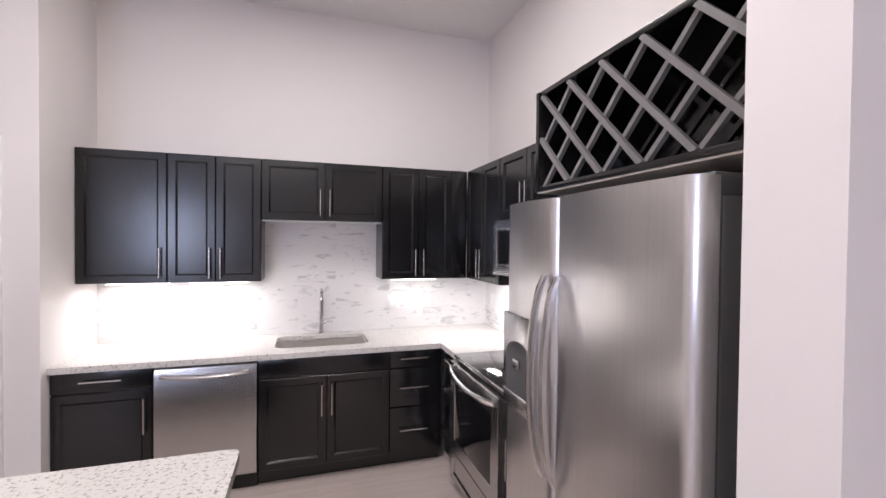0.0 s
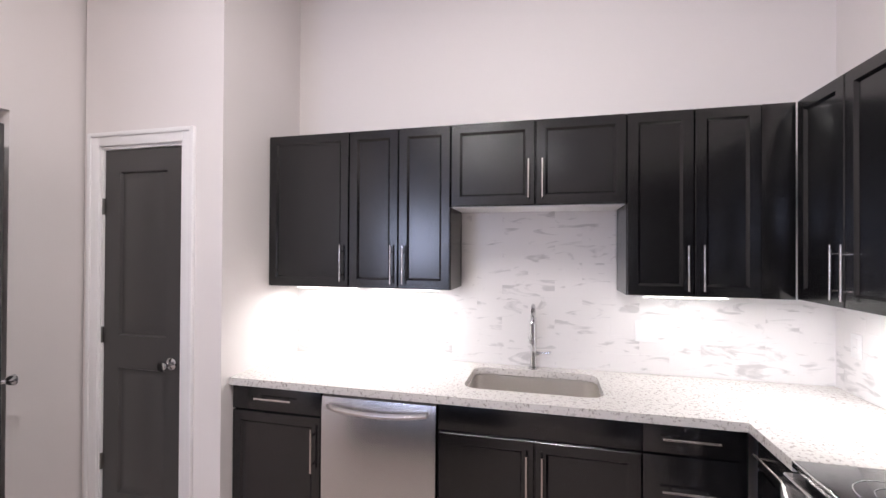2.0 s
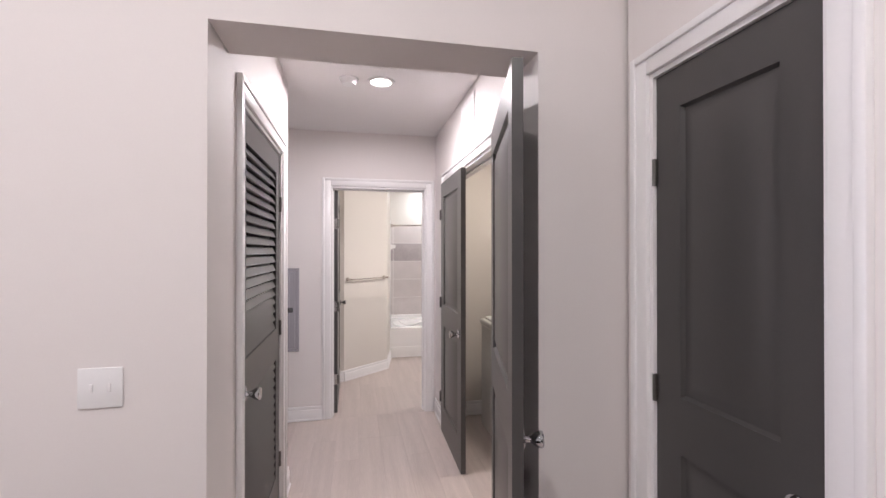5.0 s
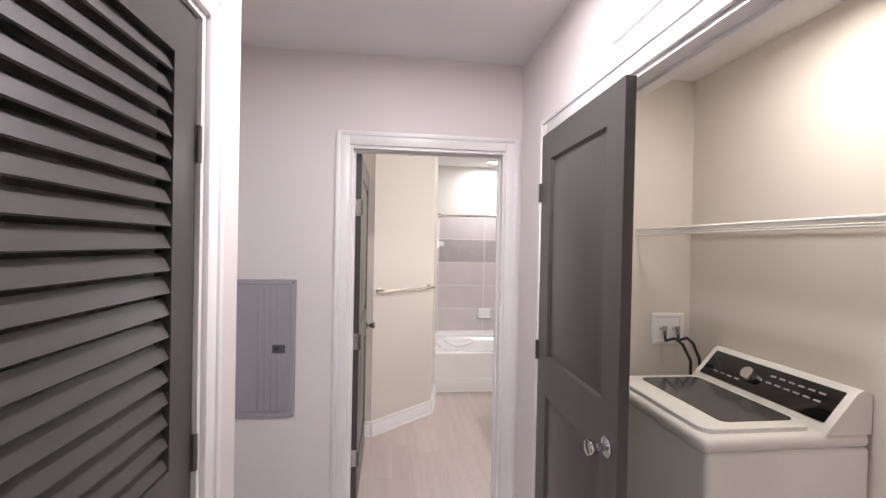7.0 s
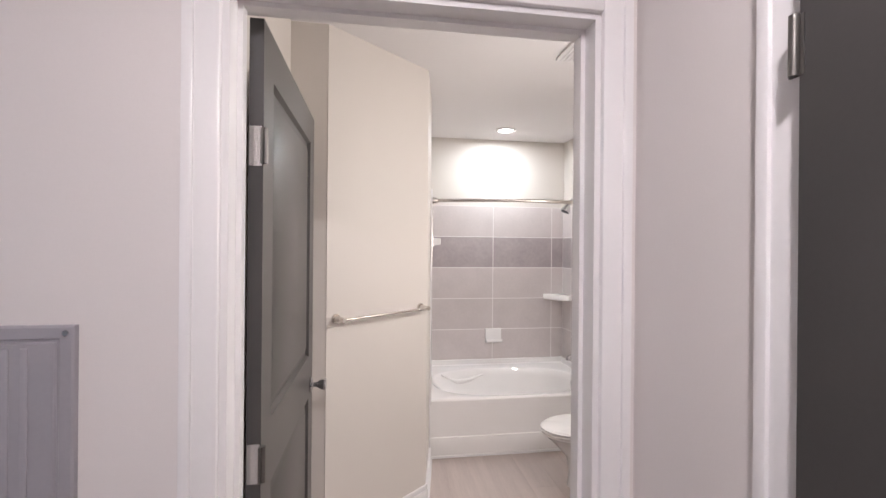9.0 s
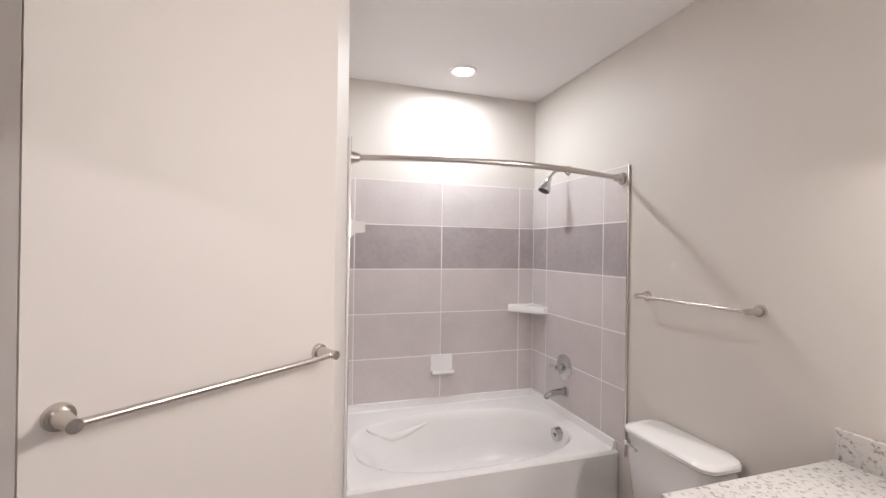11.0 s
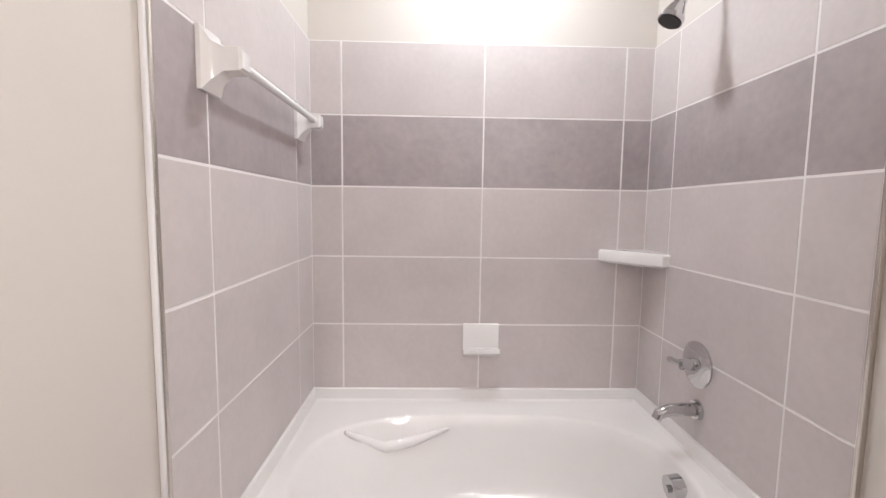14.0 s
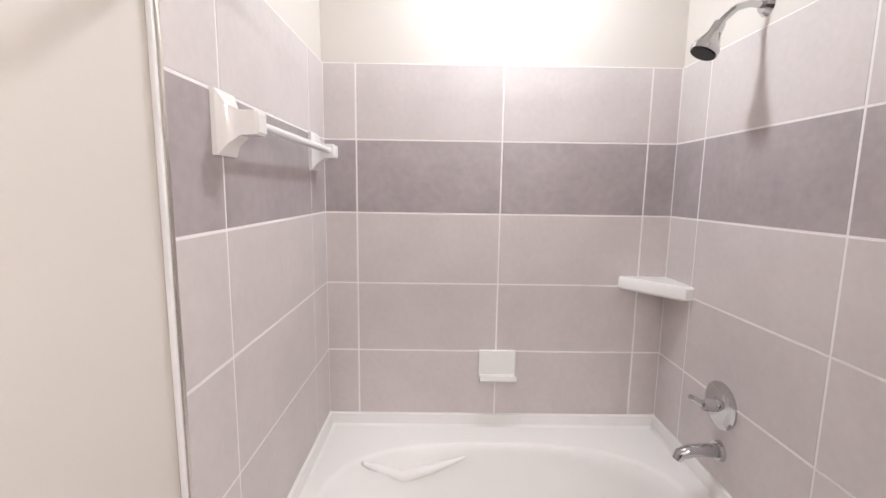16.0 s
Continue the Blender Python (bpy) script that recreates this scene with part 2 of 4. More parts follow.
def sunk(bm, x0, x1, z0, z1, front, back, steps):
    """A panel facing -y: rings inset by steps of (inset, y of the ring)."""
    def ring(i, y):
        return [(x0 + i, y, z0 + i), (x1 - i, y, z0 + i), (x1 - i, y, z1 - i), (x0 + i, y, z1 - i)]
    return loft(bm, [ring(0, back), ring(0, front)] + [ring(i, y) for i, y in steps])


def mesh(name, bm, material, smooth=True):
    bmesh.ops.recalc_face_normals(bm, faces=bm.faces)
    me = bpy.data.meshes.new(name)
    bm.to_mesh(me)
    bm.free()
    me.materials.append(material)
    if smooth:
        me.polygons.foreach_set("use_smooth", [True] * len(me.polygons))
        me.set_sharp_from_angle(angle=radians(35))
    return me


def part(name, bm, material, parent, label=""):
    ob = new(name, mesh(name, bm, material))
    ob.parent = parent
    return tagged(ob, label)


def thing(name, m, label, category, group="", kind=""):
    ob = new(name)
    ob.empty_display_size = 0.1
    ob.matrix_world = m
    return tagged(ob, label, category, group, kind)


def setting(name, bm, material, label="", category="wall"):
    return tagged(new(name, mesh(name, bm, material)), label, category, kind="structure")


def single(name, bm, material, label, category, m=None, group=""):
    ob = new(name, mesh(name, bm, material))
    if m:
        ob.matrix_world = m
    return tagged(ob, label, category, group)

# ---------------- structure ----------------
KC, HC, BC = 3.55, 2.69, 2.67  # ceiling heights: kitchen, hall, bathroom


def wall(name, x0, x1, y0, y1, z0=0.0, z1=KC, m=WALL, label="smooth pale painted wall"):
    return setting("wall_" + name, box(x0, x1, y0, y1, z0, z1), m, label)


setting("floor", box(-8.4, 3.4, -5.3, 4.2, -0.12, -0.012), SLAB, "pale floor base under the planks", "floor")
setting("carpet", box(-8.2, -3.9, -3.3, 1.03, -0.012, 0.01), CARPET, "pale grey bedroom carpet", "floor")

wall("kitchen_back", -1.37, 1.935, 3.705, 3.825)
wall("kitchen_right", 1.815, 1.935, 0.585, 3.705)
wall("fridge_end", 0.97, 3.3, 0.42, 0.585, label="pale wall end beside the refrigerator")
wall("alcove", -1.37, -1.25, 3.12, 3.705)
PX = -2.175
wall("pantry_a", PX, -2.06, 3.0, 3.12)
wall("pantry_b", -1.495, -1.25, 3.0, 3.12)
wall("pantry_header", -2.06, -1.495, 3.0, 3.12, 2.165)
# sheet behind the pantry door, shade painted on as near-black
wall("pantry_inside", -2.06, -1.37, 3.6, 3.705, m=CLOSET_SHADE)
wall("hall_opening_a", -2.43, PX - 0.02, -0.9, 1.58)
wall("living_north_west", -3.78, -2.43, -0.9, -0.78)
wall("hall_opening_b", -2.43, PX - 0.02, 2.656, 3.825)
wall("hall_opening_header", -2.43, PX - 0.02, 1.58, 2.656, 2.273)
LW0, LW1 = -3.5, -2.3
wall("living_south_b", -3.9, LW0, -5.3, -5.2)
wall("living_south_c", LW1, 3.3, -5.3, -5.2)
wall("living_south_sill", LW0, LW1, -5.3, -5.2, 0, 1.0)
wall("living_south_header", LW0, LW1, -5.3, -5.2, 2.6)
wall("living_west", -3.9, -3.78, -5.2, -3.4)
wall("living_west_upper", -3.9, -3.78, -3.4, -0.78, HC + 0.08)
wall("living_east", 3.3, 3.4, -5.3, 0.585)
setting("ceiling_kitchen", box(-3.9, 3.4, -5.3, 3.825, KC, KC + 0.1), CEIL, "white painted kitchen ceiling", "ceiling")

LY, RY, HX = 1.58, 2.80, -4.915  # hall: louvred-door wall, laundry wall, end wall
wall("louvre_a", -2.60, -2.43, LY - 0.12, LY, z1=HC)
wall("louvre_b", -3.80, -3.56, LY - 0.12, LY, z1=HC)
wall("louvre_header", -3.56, -2.60, LY - 0.12, LY, 2.17, HC)
# closet back, coloured near-black in place of real shade behind the louvres
wall("louvre_closet", -3.68, -2.43, 0.75, 0.85, z1=HC, m=CLOSET_SHADE)
wall("hall_return", -3.80, -3.68, -3.3, LY - 0.12, z1=HC)
wall("bedroom_door_a", HX, -4.82, 1.03, 1.15, z1=HC)
wall("bedroom_door_b", -4.02, -3.8, 1.03, 1.15, z1=HC)
wall("bedroom_door_header", -4.82, -4.02, 1.03, 1.15, 2.17, HC)
BD0, BD1 = 1.80, 2.703
wall("hall_end_a", HX - 0.145, HX, 1.03, BD0, z1=HC)
wall("hall_end_b", HX - 0.145, HX, BD1, 4.14, z1=HC)
wall("hall_end_header", HX - 0.145, HX, BD0, BD1, 2.175, HC)
LA0, LA1 = -4.465, -2.80
wall("laundry_a", HX, LA0, RY, RY + 0.12, z1=HC)
wall("laundry_b", LA1, -2.43, RY, RY + 0.12, z1=HC)
wall("laundry_header", LA0, LA1, RY, RY + 0.12, 2.175, HC)
wall("laundry_far", HX, -4.75, RY + 0.12, 3.9, z1=2.6, m=WALL_WARM_LIT)
wall("laundry_back", -4.75, -2.5, 3.78, 3.9, z1=2.6, m=WALL_WARM_LIT)
wall("laundry_near", -2.62, -2.5, RY + 0.12, 3.78, z1=2.6, m=WALL_WARM_LIT)
setting("ceiling_laundry", box(-4.915, -2.5, RY + 0.12, 3.9, 2.6, 2.68), CEIL, "cream laundry closet ceiling", "ceiling")
setting("ceiling_hall", box(HX, -2.43, 0.85, RY, HC, HC + 0.08), CEIL, "white hall ceiling", "ceiling")

TX, TY0, TY1 = -8.06, 2.52, 4.017  # tub alcove
wall("bath_left", -6.053, HX - 0.145, 1.60, 1.72, z1=BC, m=WALL_WARM_LIT)
wall("bath_return", -6.16, -6.054, 1.60, 1.893, z1=BC, m=WALL_WARM_LIT, label="short return wall behind the bathroom door, tinted as warmly lit")
DA = Vector((-6.053, 1.897, 0))  # where the angled wall begins
DB = Vector((-6.514, 2.443, 0))  # and where it ends
dv = DB - DA
wl = setting("wall_bath_diagonal", box(0, dv.length, 0, 0.10, 0, BC), WALL_WARM_LIT, "angled bathroom wall tinted as warmly lit")
wl.matrix_world = Matrix.Translation(DA) @ Matrix.Rotation(math.atan2(dv.y, dv.x), 4, "Z")
wall("bath_tub_left", -8.18, -7.0, 2.40, TY0, z1=BC, m=WALL_WARM_LIT)
ev = Vector((-7.0, 2.52, 0)) - DB
wl = setting("wall_bath_left_end", box(0, ev.length, 0, 0.10, 0, BC), WALL_WARM_LIT, "bathroom wall before the tub, tinted as warmly lit")
wl.matrix_world = Matrix.Translation(DB) @ Matrix.Rotation(math.atan2(ev.y, ev.x), 4, "Z")
wall("bath_back", -8.18, TX, TY0, 4.14, z1=BC, m=WALL_WARM_LIT)
wall("bath_right", TX, HX - 0.145, TY1, 4.14, z1=BC, m=WALL_WARM_LIT)
setting("ceiling_bath", box(-8.18, HX - 0.145, 1.60, 4.14, BC, BC + 0.08), CEIL, "white bathroom ceiling", "ceiling")

wall("bedroom_north", -8.32, HX, 1.03, 1.15, z1=HC)
wall("bedroom_south", -8.32, -3.78, -3.4, -3.3, z1=HC)
BW0, BW1 = -2.58, -1.62
wall("bedroom_west_a", -8.32, -8.2, -3.3, BW0, z1=HC)
wall("bedroom_west_b", -8.32, -8.2, BW1, 1.03, z1=HC)
wall("bedroom_west_sill", -8.32, -8.2, BW0, BW1, 0, 0.60)
wall("bedroom_west_header", -8.32, -8.2, BW0, BW1, 2.46, HC)
setting("ceiling_bedroom", box(-8.32, -3.78, -3.4, 1.03, HC, HC + 0.08), CEIL, "white bedroom ceiling", "ceiling")


def casing(m, w, h, both=0.09):
    """Door trim round an opening of width w and height h; local x along the wall, -y out of it."""
    bm = bmesh.new()
    for t, o0, o1 in ((0.014, 0.0, 0.075), (0.022, 0.052, 0.0765)):
        bx(bm, -o1, -o0, -t, 0.004, 0, h + o1, 0.004)
        bx(bm, w + o0, w + o1, -t, 0.004, 0, h + o1, 0.004)
        bx(bm, -o0, w + o0, -t, 0.004, h + o0, h + o1, 0.004)
    if both > 0:  # lining of the opening, with its stops
        bx(bm, 0, 0.016, 0.001, both + 0.03, 0, h)
        bx(bm, w - 0.016, w, 0.001, both + 0.03, 0, h)
        bx(bm, 0.016, w - 0.016, 0.001, both + 0.03, h - 0.016, h)
        bx(bm, 0.016, 0.028, 0.055, 0.085, 0, h - 0.016)
        bx(bm, w - 0.028, w - 0.016, 0.055, 0.085, 0, h - 0.016)
        bx(bm, 0.028, w - 0.028, 0.055, 0.085, h - 0.028, h - 0.016)
    ob = new("trim_door_casing", mesh("trim_door_casing", bm, TRIM))
    ob.matrix_world = m
    return tagged(ob, "white painted door casing with a raised outer edge", "door trim", kind="structure")


def baseboard(x0, y0, x1, y1, h=0.13):
    """Runs from one point to the other; it stands out to the left of that way."""
    d = Vector((x1 - x0, y1 - y0, 0))
    bm = bmesh.new()
    bx(bm, 0, d.length, -0.003, 0.015, 0, h - 0.03, 0.002)
    bx(bm, 0, d.length, -0.003, 0.010, h - 0.03, h, 0.003)
    bx(bm, 0, d.length, -0.003, 0.024, 0, 0.018, 0.005)
    ob = new("baseboard", mesh("baseboard", bm, TRIM))
    ob.matrix_world = Matrix.Translation((x0, y0, 0)) @ Matrix.Rotation(math.atan2(d.y, d.x), 4, "Z")
    return tagged(ob, "white stepped baseboard", "baseboard", kind="structure")


casing(pose(-2.06, 3.0, 0), 0.565, 2.165)
casing(pose(-2.60, LY, 0, 0, 0, 180), 0.96, 2.17)
casing(pose(-4.02, 1.15, 0, 0, 0, 180), 0.80, 2.17)
casing(pose(HX, BD0, 0, 0, 0, 90), BD1 - BD0, 2.175)
casing(pose(HX - 0.145, BD1, 0, 0, 0, -90), BD1 - BD0, 2.175, both=-0.03)
casing(pose(LA0, RY, 0), LA1 - LA0, 2.175)
# each run keeps its wall on the right
for b in ((-2.135, 3.0, PX - 0.02, 3.0), (-1.25, 3.0, -1.42, 3.0), (PX - 0.02, 3.0, PX - 0.02, 2.656), (PX - 0.02, 1.58, PX - 0.02, -0.9),
          (-2.525, LY, -2.43, LY), (-3.8, LY, -3.635, LY), (-3.8, 1.15, -3.8, LY), (HX, BD0 - 0.075, HX, 1.15), (LA0 - 0.075, RY, HX, RY),
          (-6.053, 1.72, -5.03, 1.72), (DB.x, DB.y, DA.x, DA.y), (-6.053, 1.897, -6.053, 1.72), (-7.07, 2.531, DB.x, DB.y), (-6.1, 4.017, -7.08, 4.017), (-4.75, 3.78, -4.75, 2.92), (-2.62, 3.78, -4.75, 3.78), (-8.2, 1.03, -8.2, -3.3)):
    baseboard(*b)

# ---------------- kitchen cabinets ----------------


def pull(parent, p, q, out=(0, -1, 0), r=0.0055):
    """A bar pull with two posts between p and q; out points away from the door."""
    p, q, o = Vector(p), Vector(q), Vector(out) * 0.032
    d = (q - p)
    bm = rod(p + o, q + o, r, seg=12)
    for k in (0.17, 0.83):
        cyl(bm, p + d * k, p + d * k + o, r * 0.8, seg=10)
    return part("handle", bm, NICKEL, parent, "satin nickel bar handle")


def door_front(name, parent, x0, x1, z0, z1, front=0.0, flat=False):
    """A framed door or drawer front, 20 mm thick, facing -y, its face at y = front."""
    bm = bmesh.new()
    g = 0.0025
    if flat:
        sunk(bm, x0 + g, x1 - g, z0 + g, z1 - g, front, front + 0.02, ((0.006, front - 0.002),))
    else:
        sunk(bm, x0 + g, x1 - g, z0 + g, z1 - g, front, front + 0.02, ((0.003, front - 0.003), (0.048, front - 0.003), (0.053, front + 0.001), (0.060, front + 0.008)))
    return part(name, bm, CAB, parent)


def cabinet(m, w, h, depth, fronts, label, category="cabinet", kick=0.0, group="", open_top=False):
    """Local x along the front, y into the wall, z up. fronts: (name, x0, x1, z0, z1, pull ends or None, flat)."""
    c = thing("cabinet", m, label, category, group)
    if open_top:
        for nm, b in (("side_panel", (0, 0.018, 0.02, depth, kick, h)), ("side_panel", (w - 0.018, w, 0.02, depth, kick, h)), ("bottom_panel", (0.018, w - 0.018, 0.02, depth, kick, kick + 0.018)),
                      ("front_panel", (0.018, w - 0.018, 0.02, 0.038, kick + 0.018, h)), ("back_panel", (0.018, w - 0.018, depth - 0.012, depth, kick + 0.018, h))):
            part(nm, box(*b), CAB, c)
    else:
        part("body", box(0, w, 0.02, depth, kick, h, 0.001, seg=1), CAB, c)
    if kick:
        part("toe_kick", box(0, w, 0.075, depth, 0, kick), CAB, c)
    for name, x0, x1, z0, z1, ends, flat in fronts:
        d = door_front(name, c, x0, x1, z0, z1, flat=flat)
        if ends:
            pull(d, (ends[0], 0, ends[1]), (ends[2], 0, ends[3]))
    return c


UZ0, UZ1, UY, D = 1.375, 2.275, 3.38, 0.318
H = UZ1 - UZ0
up = "wall cabinets over the counter"
cabinet(pose(-1.249, UY, UZ0), 0.525, H, D, (("door", 0, 0.525, 0, H, (0.485, 0.04, 0.485, 0.245), False),), "espresso wood single-door wall cabinet above the counter", group=up)
cabinet(pose(-0.723, UY, UZ0), 0.599, H, D, (("door", 0, 0.3, 0, H, (0.265, 0.03, 0.265, 0.245), False), ("door", 0.3, 0.599, 0, H, (0.335, 0.03, 0.335, 0.245), False)), "espresso wood double-door wall cabinet with bar handles", group=up)
SH = UZ1 - 1.83
short = cabinet(pose(-0.123, UY, 1.83), 0.89, SH, D, (("door", 0, 0.449, 0, SH, (0.415, 0.035, 0.415, 0.235), False), ("door", 0.449, 0.89, 0, SH, (0.485, 0.035, 0.485, 0.235), False)), "short espresso wood cabinet above the sink", group=up)
part("underside", box(0.004, 0.886, 0.024, D - 0.002, -0.006, -0.0005), TRIM, short, "white unpainted underside panel")
cabinet(pose(0.768, UY, UZ0), 0.58, H, D, (("door", 0, 0.30, 0, H, (0.268, 0.03, 0.268, 0.245), False), ("door", 0.30, 0.58, 0, H, (0.335, 0.03, 0.335, 0.245), False)), "espresso wood double-door wall cabinet near the corner", group=up)
single("cabinet_filler", box(1.349, 1.484, UY + 0.004, UY + 0.31, UZ0, UZ1, 0.002), CAB, "espresso wood filler panel in the cabinet corner", "filler panel")
RX = 1.486
cabinet(pose(RX, 3.375, UZ0, 0, 0, -90), 0.635, H, D, (("door", 0, 0.318, 0, H, (0.285, 0.03, 0.285, 0.245), False), ("door", 0.318, 0.635, 0, H, (0.35, 0.03, 0.35, 0.245), False)), "espresso wood double-door wall cabinet beside the microwave", group=up)
MH = UZ1 - 1.842
cabinet(pose(RX, 2.735, 1.842, 0, 0, -90), 0.762, MH, D, (("door", 0, 0.381, 0, MH, (0.35, 0.03, 0.35, 0.215), False), ("door", 0.381, 0.762, 0, MH, (0.412, 0.03, 0.412, 0.215), False)), "short espresso wood cabinet above the microwave", group=up)
cabinet(pose(RX, 1.97, 1.842, 0, 0, -90), 0.37, MH, D, (("door", 0, 0.37, 0, MH, (0.04, 0.03, 0.04, 0.215), False),), "espresso wood narrow wall cabinet beside the refrigerator", group=up)

BY, BH = 3.085, 0.874
BD = 0.60
lo = "base cabinets under the counter"
cabinet(pose(-1.249, BY, 0), 0.525, BH, BD, (("drawer_front", 0, 0.525, 0.745, BH - 0.006, (0.155, 0.815, 0.37, 0.815), True), ("door", 0, 0.525, 0.11, 0.738, (0.485, 0.47, 0.485, 0.69), False)), "espresso wood base cabinet with one drawer and door", kick=0.105, group=lo)
cabinet(pose(-0.112, BY, 0), 0.893, BH, BD, (("false_front", 0, 0.893, 0.745, BH - 0.006, None, True), ("door", 0, 0.446, 0.11, 0.738, (0.412, 0.46, 0.412, 0.68), False), ("door", 0.446, 0.893, 0.11, 0.738, (0.48, 0.46, 0.48, 0.68), False)), "espresso wood sink base cabinet with two doors", kick=0.105, group=lo, open_top=True)
cabinet(pose(0.783, BY, 0), 0.40, BH, BD, (("drawer_front", 0, 0.365, 0.745, BH - 0.006, (0.07, 0.815, 0.285, 0.815), True), ("drawer_front", 0, 0.365, 0.455, 0.738, (0.07, 0.60, 0.285, 0.60), True), ("drawer_front", 0, 0.365, 0.11, 0.448, (0.07, 0.285, 0.285, 0.285), True)), "espresso wood three-drawer base cabinet", kick=0.105, group=lo)
CXF = 1.19
cabinet(pose(CXF, 3.08, 0, 0, 0, -90), 0.335, BH, 0.60, (("drawer_front", 0.035, 0.335, 0.745, BH - 0.006, (0.085, 0.815, 0.295, 0.815), True), ("drawer_front", 0.035, 0.335, 0.455, 0.738, (0.085, 0.60, 0.295, 0.60), True), ("drawer_front", 0.035, 0.335, 0.11, 0.448, (0.085, 0.285, 0.295, 0.285), True)), "espresso wood corner drawer cabinet beside the range", kick=0.105, group=lo)
cabinet(pose(CXF, 1.975, 0, 0, 0, -90), 0.345, BH, 0.60, (("drawer_front", 0, 0.345, 0.745, BH - 0.006, (0.07, 0.815, 0.27, 0.815), True), ("door", 0, 0.345, 0.11, 0.738, (0.04, 0.47, 0.04, 0.68), False)), "espresso wood narrow base cabinet beside the refrigerator", kick=0.105, group=lo)

# dishwasher
dw = thing("dishwasher", pose(-0.716, BY, 0), "stainless steel dishwasher built under the counter", "dishwasher")
part("body", box(0.004, 0.596, 0.03, 0.58, 0.1, 0.87), GREYPL, dw)
bm = bmesh.new()
prof = [(0.0, 0.115), (-0.012, 0.13), (-0.018, 0.30), (-0.020, 0.60), (-0.018, 0.80), (-0.010, 0.855), (0.006, 0.865)]
loft(bm, [[(x, 0.03, 0.115)] + [(x, y, z) for y, z in prof] + [(x, 0.03, 0.865)] for x in (0.004, 0.596)])
part("door", bm, STEEL, dw)
bm = bmesh.new()
pts = [(0.045 + 0.51 * k / 12, -0.03 - 0.035 * math.sin(math.pi * k / 12) ** 0.5, 0.815 - 0.012 * math.sin(math.pi * k / 12)) for k in range(13)]
tube(bm, pts, 0.014, 10)
cyl(bm, (0.05, -0.01, 0.815), (0.05, -0.035, 0.815), 0.013)
cyl(bm, (0.55, -0.01, 0.815), (0.55, -0.035, 0.815), 0.013)
part("handle", bm, STEELV, dw, "curved stainless towel-bar handle")
part("kick_plate", box(0.004, 0.596, 0.05, 0.08, 0.0, 0.11), BLACK, dw, "black kick plate")

# worktop with the sink cut out of it
SX0, SX1, SY0, SY1 = -0.02, 0.65, 3.205, 3.605


bm = bmesh.new()
Z0, Z1 = 0.876, 0.914


def rrect(x0, x1, y0, y1, r, z, n=6):
    out = []
    for cx, cy, a in ((x1 - r, y0 + r, -90), (x1 - r, y1 - r, 0), (x0 + r, y1 - r, 90), (x0 + r, y0 + r, 180)):
        out += [(cx + r * math.cos(radians(a + 90 * k / n)), cy + r * math.sin(radians(a + 90 * k / n)), z) for k in range(n + 1)]
    return out


hole = rrect(SX0, SX1, SY0, SY1, 0.07, Z1)
ox0, ox1, oy0, oy1 = -0.12, 0.75, 3.055, 3.70


def onto(p):
    """Where the ray from the hole's middle through p meets the outer rectangle."""
    cx, cy = (SX0 + SX1) / 2, (SY0 + SY1) / 2
    dx, dy = p[0] - cx, p[1] - cy
    k = min(((ox1 if dx > 0 else ox0) - cx) / dx if abs(dx) > 1e-6 else 9, ((oy1 if dy > 0 else oy0) - cy) / dy if abs(dy) > 1e-6 else 9)
    return (cx + dx * k, cy + dy * k, p[2])


outer = [onto(p) for p in hole]
cxm, cym = (SX0 + SX1) / 2, (SY0 + SY1) / 2
pts = sorted([(math.atan2(p[1] - cym, p[0] - cxm), p, q) for p, q in zip(hole, outer)])
for corner in ((ox0, oy0), (ox0, oy1), (ox1, oy0), (ox1, oy1)):
    a = math.atan2(corner[1] - cym, corner[0] - cxm)
    near = min(pts, key=lambda e: abs(e[0] - a))
    pts[pts.index(near)] = (near[0], near[1], (corner[0], corner[1], Z1))
down = [[(*q[:2], Z0) for _, p, q in pts], [q for _, p, q in pts], [p for _, p, q in pts], [(*p[:2], Z0) for _, p, q in pts]]
loft(bm, down, False, False)
top = thing("worktop", pose(0, 0, 0), "speckled white granite worktop with a sink cut-out", "worktop")
part("slab", bm, STONE, top)
for b in ((-1.25, ox0, 3.055, 3.70), (ox1, 1.81, 3.055, 3.70), (1.165, 1.81, 2.745, 3.055)):
    part("slab", box(*b, Z0, Z1), STONE, top)
single("worktop", box(1.165, 1.81, 1.625, 1.972, Z0, Z1, 0.004), STONE, "short speckled granite worktop beside the range", "worktop")

sink = thing("sink", pose(0, 0, 0), "undermount stainless steel kitchen sink set in the worktop", "sink")
bm = bmesh.new()
loft(bm, [rrect(SX0 - 0.012, SX1 + 0.012, SY0 - 0.012, SY1 + 0.012, 0.075, 0.875), rrect(SX0 + 0.004, SX1 - 0.004, SY0 + 0.004, SY1 - 0.004, 0.07, 0.873), rrect(SX0 + 0.012, SX1 - 0.012, SY0 + 0.012, SY1 - 0.012, 0.07, 0.72), rrect(SX0 + 0.04, SX1 - 0.04, SY0 + 0.04, SY1 - 0.04, 0.06, 0.685)], False, True)
part("basin", bm, BASIN, sink)
part("drain", rod((0.315, 3.42, 0.686), (0.315, 3.42, 0.692), 0.045, seg=20), CHROME, sink, "round chrome drain")
fc = thing("kitchen_faucet", pose(0.311, 3.645, 0.914), "chrome pull-down spring faucet behind the sink", "faucet")
bm = rod((0, 0, 0), (0, 0, 0.012), 0.028)
cyl(bm, (0, 0, 0.012), (0, 0, 0.15), 0.016)
part("base", bm, CHROME, fc)
bm = tube(bmesh.new(), [(0, 0, 0.15), (0, 0, 0.31)] + arc((0, -0.06, 0.31), 0.06, 0, 180, 10, (0, 1, 0), (0, 0, 1)) + [(0, -0.12, 0.27)], 0.011)
